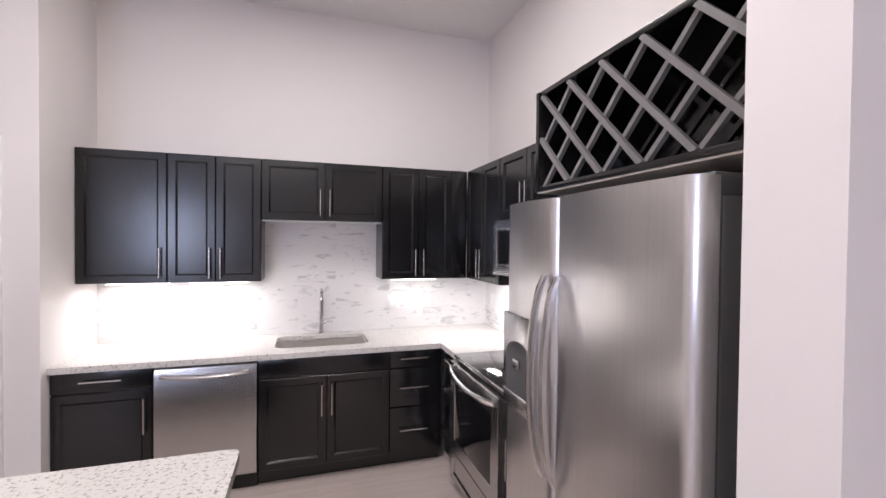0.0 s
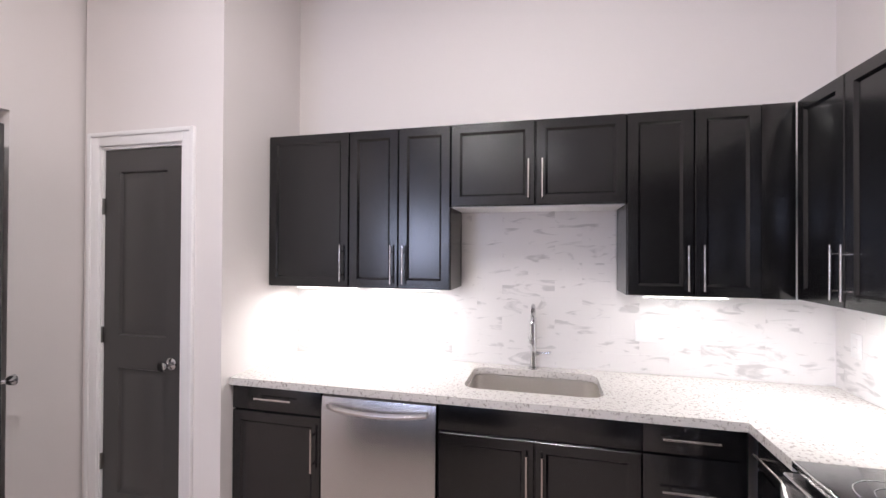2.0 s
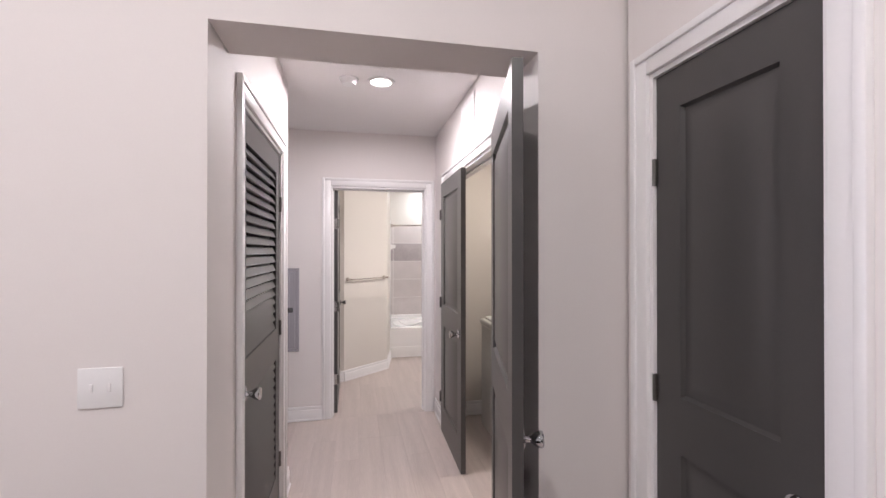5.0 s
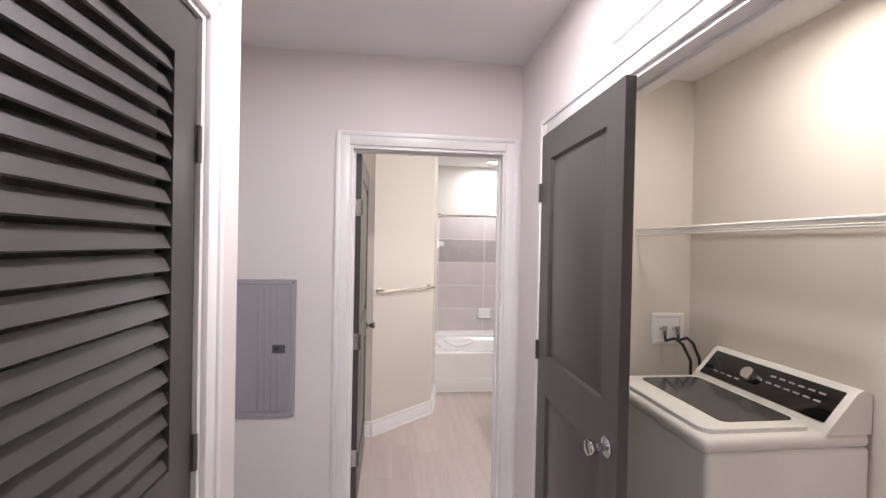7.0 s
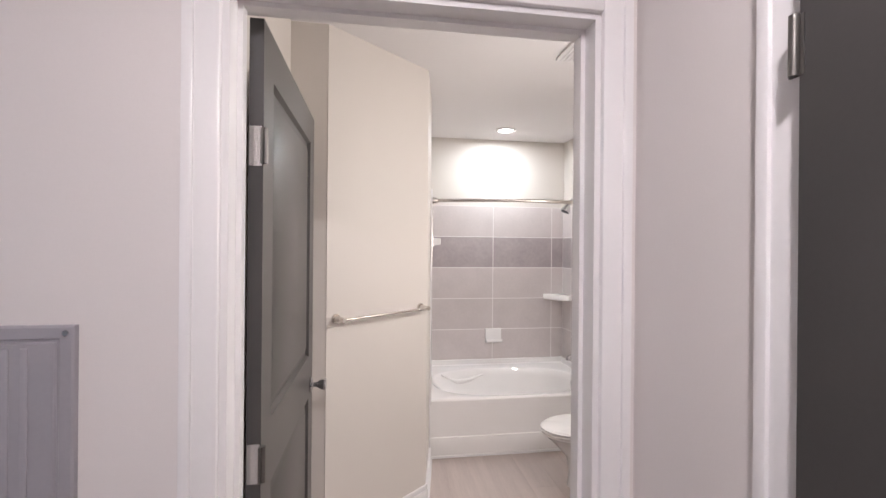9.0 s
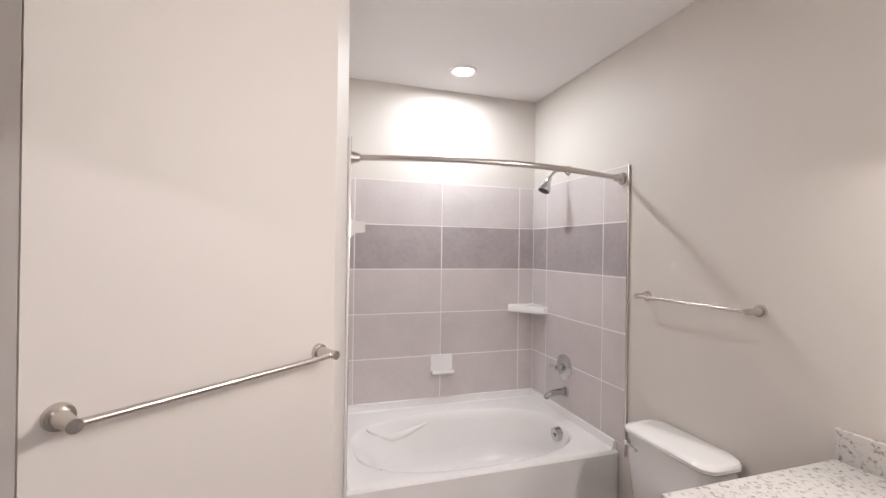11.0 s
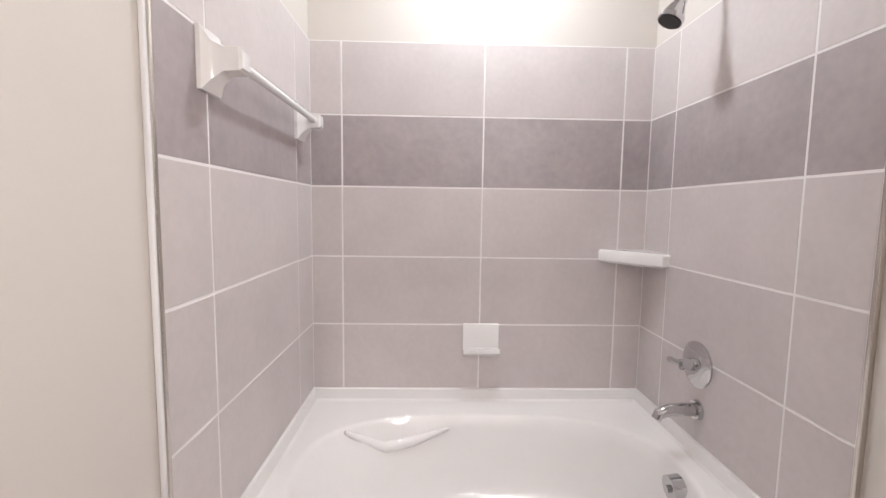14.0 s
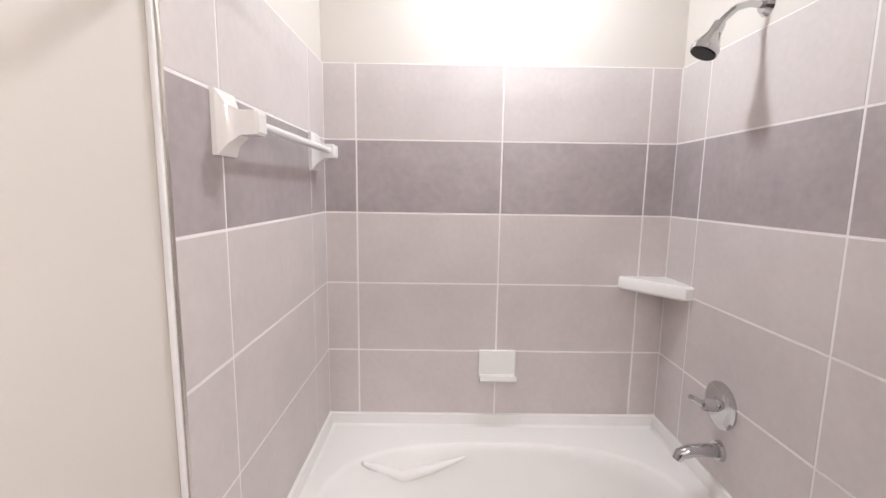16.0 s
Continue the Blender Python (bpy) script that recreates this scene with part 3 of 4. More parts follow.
part("spout", bm, CHROME, fc)
part("spray_head", cyl(rod((0, -0.12, 0.285), (0, -0.12, 0.19), 0.017, 0.014), (0, -0.12, 0.19), (0, -0.12, 0.17), 0.02), CHROME, fc)
part("lever", cyl(rod((0.0, 0, 0.09), (0.035, 0, 0.09), 0.013), (0.035, 0, 0.09), (0.10, -0.01, 0.10), 0.006), CHROME, fc)
bm = bmesh.new()
for k in range(7):
    bmesh.ops.create_cone(bm, cap_ends=True, segments=14, radius1=0.017, radius2=0.017, depth=0.006, matrix=Matrix.Translation((0, 0, 0.17 + 0.02 * k)))
part("spring", bm, CHROME, fc)


def plate(m, label, holes):
    """A wall plate facing -y."""
    t = thing("wall_plate", m, label, "wall plate")
    hw = 0.058 if len(holes) > 2 else 0.036
    part("plate", box(-hw, hw, -0.006, 0.0, -0.058, 0.058, 0.003), WHITEPL, t)
    for x, z, w, h in holes:
        part("insert", box(x - w / 2, x + w / 2, -0.009, -0.004, z - h / 2, z + h / 2, 0.002), TRIM, t)
    return t


plate(pose(0.921, 3.6945, 1.15), "white double outlet plate on the backsplash", ((-0.023, 0, 0.033, 0.067), (0.023, 0, 0.033, 0.067), (0, 0, 0.006, 0.01)))
plate(pose(1.219, 3.6945, 1.15), "white outlet plate on the backsplash", ((0, 0.02, 0.033, 0.028), (0, -0.02, 0.033, 0.028)))
plate(pose(1.8045, 3.54, 1.15, 0, 0, -90), "white outlet plate on the side backsplash", ((0, 0.02, 0.033, 0.028), (0, -0.02, 0.033, 0.028)))
sp = plate(pose(PX - 0.02, 1.30, 1.172, 0, 0, 90), "white double rocker switch on the kitchen wall", ((-0.023, 0, 0.010, 0.024), (0.023, 0, 0.010, 0.024), (0.023, 0.03, 0.004, 0.004), (-0.023, 0.03, 0.004, 0.004)))

# range
rg = thing("range", pose(1.165, 2.74, 0, 0, 0, -90), "stainless steel electric range with black glass cooktop", "range")
W = 0.76
part("body", box(0.003, W, 0.03, 0.63, 0.06, 0.895, 0.003), GREYPL, rg)
bm = box(0.0, W, 0.0, 0.60, 0.895, 0.917, 0.006)
part("cooktop", bm, COOKTOP, rg, "glossy black glass cooktop")
for cx, cy, r in ((0.2, 0.17, 0.11), (0.56, 0.17, 0.085), (0.2, 0.44, 0.075), (0.56, 0.44, 0.10)):
    bm = bmesh.new()
    for rr in (r, r * 0.6):
        loft(bm, [[(cx + q * math.cos(a), cy + q * math.sin(a), 0.9176) for a in (2 * math.pi * k / 36 for k in range(36))] for q in (rr, rr - 0.003)], False, False)
    part("burner_ring", bm, GREYPL, rg)
part("cooktop_edge", box(0.0, W, -0.006, 0.006, 0.893, 0.915, 0.003), STEELV, rg)
dr = part("oven_door", sunk(bmesh.new(), 0.004, W - 0.004, 0.285, 0.875, -0.028, 0.03, ((0.004, -0.032), (0.085, -0.032), (0.088, -0.028))), STEEL, rg)
part("oven_window", box(0.09, W - 0.09, -0.031, -0.026, 0.375, 0.76, 0.002), BLACKGLASS, dr, "black oven window")
bm = tube(bmesh.new(), [(0.03 + 0.70 * k / 14, -0.036 - 0.045 * math.sin(math.pi * k / 14) ** 0.6, 0.835 - 0.02 * math.sin(math.pi * k / 14)) for k in range(15)], 0.015)
part("oven_handle", bm, STEELV, dr)
part("drawer", sunk(bmesh.new(), 0.004, W - 0.004, 0.075, 0.275, -0.022, 0.03, ((0.004, -0.027), (0.05, -0.027), (0.06, -0.018))), STEEL, rg)
bm = bmesh.new()
loft(bm, [[(x, 0.60, 0.90), (x, 0.575, 0.93), (x, 0.60, 1.175), (x, 0.625, 1.205), (x, 0.645, 1.205), (x, 0.645, 0.90)] for x in (0.0, W)])
bg = part("backguard", bm, STEEL, rg)
bm = box(0.24, 0.52, -0.004, 0.004, -0.045, 0.045)
pn = part("control_panel", bm, BLACKGLASS, bg, "black control display")
pn.matrix_local = pose(0, 0.587, 1.105, -6)
for kx in (0.06, 0.15, 0.60, 0.69):
    kb = part("knob", rod((kx, 0.595, 1.108), (kx, 0.555, 1.103), 0.024, 0.02, 18), BLACK, bg, "black burner knob")

# microwave above the range
mw = thing("microwave", pose(1.452, 2.735, 1.457, 0, 0, -90), "stainless over-the-range microwave with black window", "microwave")
MW = 0.76
part("body", box(0, MW, 0.02, 0.375, 0, 0.376, 0.003), GREYPL, mw)
md = part("door", sunk(bmesh.new(), 0.003, 0.60, 0.004, 0.372, -0.012, 0.02, ((0.004, -0.016), (0.055, -0.016), (0.06, -0.012))), STEEL, mw)
part("window", box(0.06, 0.545, -0.0145, -0.010, 0.075, 0.30, 0.002), BLACKGLASS, md, "black glass window")
bm = tube(bmesh.new(), [(0.565, -0.02 - 0.04 * math.sin(math.pi * k / 10) ** 0.6, 0.04 + 0.29 * k / 10) for k in range(11)], 0.012)
part("handle", bm, STEELV, md)
part("control_panel", box(0.605, MW - 0.003, -0.014, 0.02, 0.004, 0.372, 0.004), BLACKGLASS, mw, "black keypad panel")
part("vent", box(0.02, MW - 0.02, 0.05, 0.30, -0.008, 0.0), BLACK, mw, "dark vent underside")

# refrigerator
FX, FY1, FW, FH = 0.985, 1.598, 0.905, 1.832
fr = thing("refrigerator", pose(FX, FY1, 0, 0, 0, -90), "stainless side-by-side refrigerator with curved handles", "refrigerator")
part("body", box(0.004, FW - 0.004, 0.075, 0.80, 0.02, 1.79, 0.006), GREYPL, fr, "dark grey textured cabinet")


def fridge_door(x0, x1):
    """A slightly bowed steel door with rounded edges, facing -y."""
    bm = bmesh.new()
    n = 14
    r = 0.034
    prof = [(x0 + r + (x1 - x0 - 2 * r) * k / n, -0.004 - 0.012 * math.sin(math.pi * k / n)) for k in range(n + 1)]
    left = [(x0 + r - r * math.sin(radians(a)), r - 0.004 - r * math.cos(radians(a))) for a in (90, 68, 45, 22)]
    right = [(x0 + x1 - x, y) for x, y in reversed(left)]
    line = [(x0, 0.065)] + left + prof + right + [(x1, 0.065)]
    return loft(bm, [[(x, y, z) for x, y in line] for z in (0.06, 0.066, FH - 0.006, FH)])


SEAM = 0.362
ld = part("door", fridge_door(0.002, SEAM - 0.002), FRIDGE_STEEL, fr, "freezer door with water dispenser")
rd = part("door", fridge_door(SEAM + 0.002, FW - 0.002), FRIDGE_STEEL, fr)
for d, x, s in ((ld, SEAM - 0.035, -1), (rd, SEAM + 0.04, 1)):
    pts = [(x + s * 0.004 * math.sin(math.pi * k / 16), -0.016 - 0.055 * math.sin(math.pi * k / 16) ** 0.55, 0.88 + 0.69 * k / 16) for k in range(17)]
    bm = bmesh.new()
    rings = []
    for p in pts:
        rings.append([(p[0] - 0.015, p[1] + 0.006, p[2]), (p[0] - 0.012, p[1] - 0.008, p[2]), (p[0], p[1] - 0.012, p[2]), (p[0] + 0.012, p[1] - 0.008, p[2]), (p[0] + 0.015, p[1] + 0.006, p[2]), (p[0], p[1] + 0.010, p[2])])
    loft(bm, rings)
    part("handle", bm, STEELV, d, "curved stainless door handle")
# dispenser set on the freezer door
bm = bmesh.new()
dx0, dx1 = 0.02, 0.275
sunk(bm, dx0, dx1, 1.03, 1.40, -0.020, -0.004, ((0.003, -0.022),))
dp = part("dispenser_panel", bm, STEEL, ld)
bm = bmesh.new()
arch = [(dx0 + 0.03, 1.10)] + [(0.147 + 0.098 * math.cos(radians(180 - 180 * k / 12)), 1.24 + 0.06 * math.sin(radians(180 * k / 12))) for k in range(13)] + [(dx1 - 0.03, 1.10)]
loft(bm, [[(x, -0.0235, z) for x, z in arch], [(0.147 + (x - 0.147) * 0.93, -0.0228, z) for x, z in arch]], False, True)
part("dispenser_recess", bm, GREYPL, ld, "dark grey dispenser recess")
part("dispenser_paddle", box(0.125, 0.17, -0.036, -0.023, 1.20, 1.235, 0.004), STEELV, ld)
part("dispenser_tray", sunk(bmesh.new(), dx0 + 0.02, dx1 - 0.02, 1.045, 1.10, -0.030, -0.02, ((0.004, -0.032),)), STEELV, ld)
for hx in (0.02, FW - 0.10):
    part("hinge_cover", box(hx, hx + 0.08, 0.07, 0.19, 1.789, 1.845, 0.008), GREYPL, fr)
part("toe_grille", box(0.02, FW - 0.02, 0.06, 0.10, 0.0, 0.075), BLACK, fr, "black toe grille")

# wine rack cabinet over the refrigerator
RKX, RY0, RY1, RZ0, RZ1 = 1.08, 0.59, 1.545, 1.885, 2.285
rk = thing("wine_rack_cabinet", pose(RKX, RY1, RZ0, 0, 0, -90), "espresso wood lattice wine rack above the refrigerator", "wine rack")
RW, RH, RD = RY1 - RY0, RZ1 - RZ0, 0.72
for nm, b in (("side_panel", (0, 0.022, 0, RD, 0, RH)), ("side_panel", (RW - 0.022, RW, 0, RD, 0, RH)), ("bottom_panel", (0.022, RW - 0.022, 0.004, RD, 0, 0.022)), ("top_panel", (0.022, RW - 0.022, 0.004, RD, RH - 0.018, RH)), ("back_panel", (0.022, RW - 0.022, 0.30, 0.31, 0.022, RH - 0.018))):
    part(nm, box(*b, bevel=0.0015), CAB, rk)
SLAT = mat("grey_brown_rack_wood", (0.17, 0.16, 0.16), 0.35, vary=0.15, scale=4, fine=60, stretch=(5, 5, 1))


RAW = mat("raw_plywood", (0.42, 0.38, 0.35), 0.6, vary=0.1, scale=5, fine=70, stretch=(6, 1, 6))
part("underside", box(0.006, RW - 0.006, 0.008, RD - 0.01, -0.006, -0.0005), RAW, rk, "pale unfinished underside panel")


def slats(y, sign, wood=SLAT):
    """Diagonal lattice strips clipped to the opening."""
    x0, x1, z0, z1 = 0.022, RW - 0.022, 0.022, RH - 0.018
    step = 0.178
    k = -4
    while k < 12:
        c = k * step + 0.03
        lo_x, hi_x = max(x0, c), min(x1, c + (z1 - z0))
        if hi_x - lo_x > 0.03:
            def zz(x):
                return z0 + (x - c) if sign > 0 else z1 - (x - c)
            p, q = Vector((lo_x, y, zz(lo_x))), Vector((hi_x, y, zz(hi_x)))
            d = (q - p).normalized()
            n = Vector((-d.z, 0, d.x)) * (0.0075 if sign > 0 else 0.009)
            bm = bmesh.new()
            loft(bm, [[e - n + Vector((0, -0.008, 0)), e + n + Vector((0, -0.008, 0)), e + n + Vector((0, 0.008, 0)), e - n + Vector((0, 0.008, 0))] for e in (p, q)])
            part("slat", bm, wood, rk)
        k += 1


slats(0.014, -1)
slats(0.030, 1)
# rear lattice in near-black cabinet colour, painting in the dimness inside the rack
slats(0.255, 1, CAB)
slats(0.271, -1, CAB)

# island
isl = thing("kitchen_island", pose(0, 0, 0), "kitchen island with speckled granite top", "island")
bm = loft(bmesh.new(), [rrect(-1.30, -0.035, 0.70, 1.70, 0.04, z) for z in (0.876, 0.914)])
part("top", bm, STONE, isl, "speckled granite slab with rounded corners")
part("body", box(-1.24, -0.10, 0.95, 1.64, 0.0, 0.876, 0.003), CAB, isl)

# ---------------- doors ----------------


def knob(parent, x, z, y0, s):
    """A flared door knob on the side s (-1 or 1) of a leaf face at y0."""
    bm = bmesh.new()
    prof = ((0.033, -0.002), (0.033, 0.006), (0.028, 0.010), (0.012, 0.013), (0.0105, 0.026), (0.014, 0.034), (0.021, 0.044), (0.0255, 0.056), (0.0265, 0.064), (0.024, 0.069), (0.014, 0.0705))
    loft(bm, [[(x + q * math.cos(a), y0 + s * d, z + q * math.sin(a)) for a in (2 * math.pi * k / 24 for k in range(24))] for q, d in prof])
    return part("knob", bm, CHROME, parent, "polished flared door knob")


def hinge(parent, x, z, y, s=-1):
    bm = rod((x, y + s * 0.006, z - 0.045), (x, y + s * 0.006, z + 0.045), 0.007, seg=12)
    bx(bm, x - 0.012, x + 0.012, y - 0.002, y + 0.003, z - 0.045, z + 0.045)
    return part("hinge", bm, HINGE, parent, "dull metal hinge")


def panel_door(m, w, h, label, hinge_zs=(0.30, 1.12, 1.85), stile=0.105, hinge_y=0.0, knobs=(-1, 1), louvre=False):
    """A leaf with two sunk panels; local x from the hinge, y its 35 mm thickness, z up."""
    d = thing("door_leaf", m, label, "door")
    t = 0.035
    mid0, mid1 = 0.93, 1.11
    bm = bmesh.new()
    bx(bm, 0, stile, 0, t, 0.008, h)
    bx(bm, w - stile, w, 0, t, 0.008, h)
    for z0, z1 in ((0.008, 0.235), (mid0, mid1), (h - 0.125, h)):
        bx(bm, stile, w - stile, 0, t, z0, z1)
    part("frame", bm, DOOR, d)
    for z0, z1 in ((0.235, mid0), (mid1, h - 0.125)):
        if louvre:
            n = int((z1 - z0) / 0.047)
            src = None
            for k in range(n):
                z = z0 + (k + 0.5) * (z1 - z0) / n
                if src is None:
                    bm = loft(bmesh.new(), [[(x, 0.002, -0.018), (x, 0.007, -0.021), (x, 0.024, 0.016), (x, 0.019, 0.019)] for x in (stile, w - stile)])
                    src = mesh("louvre_slat", bm, DOOR)
                ob = new("louvre_slat", src)
                ob.parent = d
                ob.location = (0, 0, z)
        else:
            bm = bmesh.new()
            x0, x1 = stile, w - stile
            steps = ((0.0, 0.001), (0.007, 0.014), (0.018, 0.014), (0.048, 0.004))
            ring = lambda i, y: [(x0 + i, y, z0 + i), (x1 - i, y, z0 + i), (x1 - i, y, z1 - i), (x0 + i, y, z1 - i)]
            loft(bm, [ring(i, t - y) for i, y in reversed(steps)] + [ring(i, y) for i, y in steps])
            part("panel", bm, DOOR, d)
    for side in knobs:
        knob(d, w - 0.062, 0.975, 0.0 if side < 0 else t, side)
    for z in hinge_zs:
        hinge(d, -0.004, z, hinge_y, -1 if hinge_y <= 0 else 1)
    return d


panel_door(pose(-2.041, 3.012, 0), 0.53, 2.146, "closed charcoal two-panel pantry door", (0.40, 1.11, 1.83))
# louvred closet door, hinged at its far side and closed
panel_door(pose(-3.541, LY - 0.012, 0, 0, 0, 0) @ Matrix.Diagonal((1, -1, 1, 1)), 0.925, 2.152, "closed charcoal louvred closet door", (0.30, 1.10, 1.85), louvre=True)
# bedroom side: only its frame is seen; laundry doors
panel_door(pose(-4.447, RY - 0.04, 0, 0, 0, -1.0), 0.765, 2.152, "charcoal two-panel laundry door, nearly closed", (0.30, 1.12, 1.88), stile=0.115, knobs=(-1,))
panel_door(pose(-2.815, RY - 0.115, 0, 0, 0, -14.0), 0.84, 2.152, "charcoal two-panel laundry door folded wide open", (0.30, 1.03, 1.82), hinge_y=0.035, knobs=(1,))
# dark panelled slab set into the solid wall, no opening behind it
panel_door(pose(-2.77, RY - 0.012, 0), 0.30, 2.152, "narrow charcoal panelled slab on the wall behind the open leaf", (1.1,), stile=0.06, knobs=())
# bathroom door, standing open against the wall
bathroom_leaf = panel_door(pose(HX - 0.12, 1.859, 0, 0, 0, 180.3), 0.87, 2.152, "open charcoal two-panel bathroom door", (0.33, 1.03, 1.83), hinge_y=0.0)
for z in (0.33, 1.03, 1.83):
    part("hinge_plate", box(-0.003, 0.0, 0.002, 0.033, z - 0.05, z + 0.05), STEELV, bathroom_leaf, "bright steel hinge plate")

# ---------------- hall ----------------


def downlight(x, y, z, label):
    t = thing("recessed_light", pose(x, y, z), label, "ceiling light")
    bm = loft(bmesh.new(), [[(r * math.cos(a), r * math.sin(a), zz) for a in (2 * math.pi * k / 32 for k in range(32))] for r, zz in ((0.070, 0.004), (0.092, 0.0), (0.092, -0.006), (0.072, -0.010), (0.066, -0.004), (0.066, 0.004))], False, False)
    part("trim_ring", bm, TRIM, t)
    part("lens", rod((0, 0, -0.004), (0, 0, 0.002), 0.066, seg=32), LAMP, t, "glowing frosted lens")


downlight(-3.64, 2.19, HC, "lit round recessed light in the hall ceiling")
downlight(-7.70, 3.289, BC, "lit round recessed light above the bathtub")
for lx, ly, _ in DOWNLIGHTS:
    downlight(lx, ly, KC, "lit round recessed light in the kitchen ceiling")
for lx in (-0.93, -0.42, 1.06):
    sl = thing("strip_light", pose(lx, 3.52, UZ0), "slim lit strip under the wall cabinet", "strip light")
    part("housing", box(-0.2, 0.2, -0.035, 0.035, -0.012, 0.0, 0.002), WHITEPL, sl)
    part("lens", box(-0.19, 0.19, -0.028, 0.028, -0.016, -0.0125, 0.001), LAMP, sl)
sd = thing("smoke_detector", pose(-3.63, 1.98, HC), "white round smoke detector on the hall ceiling", "smoke detector")
part("base", rod((0, 0, 0), (0, 0, -0.012), 0.062, 0.062, 28), WHITEPL, sd)
part("cover", rod((0, 0, -0.012), (0, 0, -0.038), 0.056, 0.042, 28), WHITEPL, sd)

ep = thing("electrical_panel", pose(HX, 1.148, 0.643, 0, 0, 90), "grey metal breaker panel set in the hall wall", "breaker panel")
EW, EH = 0.372, 0.765
part("cover", sunk(bmesh.new(), 0, EW, 0, EH, -0.012, 0.002, ((0.004, -0.016), (0.026, -0.016), (0.030, -0.012))), PANEL, ep)
dd = part("door", sunk(bmesh.new(), 0.034, EW - 0.034, 0.034, EH - 0.034, -0.014, -0.008, ((0.003, -0.018),)), PANEL, ep)
for k in range(4):
    part("rib", box(0.17 + 0.035 * k, 0.185 + 0.035 * k, -0.0215, -0.0165, 0.045, EH - 0.045, 0.002), PANEL, dd)
part("latch", box(0.25, 0.32, -0.026, -0.0175, 0.36, 0.405, 0.003), GREYPL, dd, "dark slide latch")
part("latch_button", box(0.265, 0.285, -0.029, -0.0255, 0.375, 0.392, 0.001), BLACK, dd)
for x, z in ((0.015, 0.015), (EW - 0.015, 0.015), (0.015, EH - 0.015), (EW - 0.015, EH - 0.015)):
    part("screw", rod((x, -0.0155, z), (x, -0.019, z), 0.006, seg=12), STEELV, ep)

gr = thing("air_grille", pose(-3.86, RY, 2.33), "white return-air grille above the laundry doors", "air grille")
part("frame", sunk(bmesh.new(), 0, 0.35, 0, 0.30, -0.006, 0.0, ((0.004, -0.010), (0.022, -0.010), (0.026, -0.004))), TRIM, gr)
for k in range(11):
    b = part("blade", box(0.024, 0.326, -0.003, 0.003, -0.010, 0.010), TRIM, gr)
    b.matrix_local = pose(0, -0.006, 0.035 + 0.023 * k, 35)

# ---------------- laundry ----------------
ws = thing("washing_machine", pose(-4.47, 3.115, 0), "white top-load washer with smoked glass lid", "washing machine")
WW, WD, WH = 0.69, 0.66, 0.97
part("cabinet_body", box(0, WW, 0.015, WD, 0.02, WH - 0.05, 0.02, seg=3), ENAMEL, ws)
part("top_deck", box(0, WW, 0, WD, WH - 0.055, WH, 0.022, seg=3), ENAMEL, ws)
lid = part("lid", loft(bmesh.new(), [rrect(0.035, WW - 0.035, 0.03, 0.47, 0.05, z) for z in (WH - 0.002, WH + 0.016)] + [rrect(0.045, WW - 0.045, 0.04, 0.46, 0.045, WH + 0.02)]), ENAMEL, ws)
part("lid_window", loft(bmesh.new(), [rrect(0.085, WW - 0.085, 0.14, 0.44, 0.03, z) for z in (WH + 0.019, WH + 0.0235)]), LIDGLASS, lid, "smoked glass lid window")
bm = loft(bmesh.new(), [[(x, 0.475, WH - 0.004), (x, 0.49, WH + 0.02), (x, 0.60, WH + 0.145), (x, 0.625, WH + 0.155), (x, WD, WH + 0.14), (x, WD, WH - 0.004)] for x in (0.0, 0.012, WW - 0.012, WW)])
cs = part("console", bm, ENAMEL, ws)
tilt = math.degrees(math.atan2(0.125, 0.11))
cp = part("control_panel", box(0.03, WW - 0.03, 0.012, 0.155, -0.001, 0.004, 0.002), BLACKGLASS, cs, "black control panel")
cp.matrix_local = pose(0, 0.49, WH + 0.02, tilt)
dial = part("dial", rod((0.29, 0.085, 0.003), (0.29, 0.085, 0.035), 0.032, 0.028, 24), STEELV, cs, "silver selector dial")
dial.matrix_local = pose(0, 0.49, WH + 0.02, tilt)
for r, (x0, n) in enumerate(((0.10, 4), (0.37, 6), (0.37, 6))):
    for k in range(n):
        q = part("button", box(x0 + 0.042 * k, x0 + 0.042 * k + 0.026, 0.045 + 0.035 * r, 0.052 + 0.035 * r, 0.003, 0.006), PANEL, cs)
        q.matrix_local = pose(0, 0.49, WH + 0.02, tilt)
for x in (0.06, WW - 0.06):
    for y in (0.08, WD - 0.08):
        part("foot", rod((x, y, 0), (x, y, 0.022), 0.022, seg=14), BLACK, ws)

wb = thing("washer_outlet_box", pose(-4.75, 3.64, 1.16, 0, 0, 90), "white recessed water outlet box with valves", "outlet box")
part("frame", sunk(bmesh.new(), -0.10, 0.10, -0.09, 0.09, -0.008, 0.0, ((0.004, -0.010), (0.022, -0.010), (0.026, -0.003))), WHITEPL, wb)
for x in (-0.04, 0.04):
    part("valve", cyl(rod((x, -0.003, 0.0), (x, -0.045, 0.0), 0.009), (x, -0.04, 0.02), (x, -0.04, -0.03), 0.012), STEELV, wb)
hs = thing("washer_hose", pose(0, 0, 0), "black rubber hoses from wall valves to washer", "hose")
for y0, out in ((3.60, 0.13), (3.68, 0.09)):
    pts = [(-4.705, y0, 1.135), (-4.70, y0, 1.10), (-4.66 + out * 0.3, y0, 1.13), (-4.66 + out * 0.7, y0 + 0.01, 1.11), (-4.66 + out, y0 + 0.03, 1.03), (-4.66 + out * 0.8, y0 + 0.05, 0.92), (-4.66 + out * 0.2, 3.745, 0.80), (-4.66, 3.755, 0.60)]
    part("hose", tube(bmesh.new(), pts, 0.008), RUBBER, hs)
shl = thing("wire_shelf", pose(0, 0, 0), "white wire shelf along the laundry wall", "shelf")
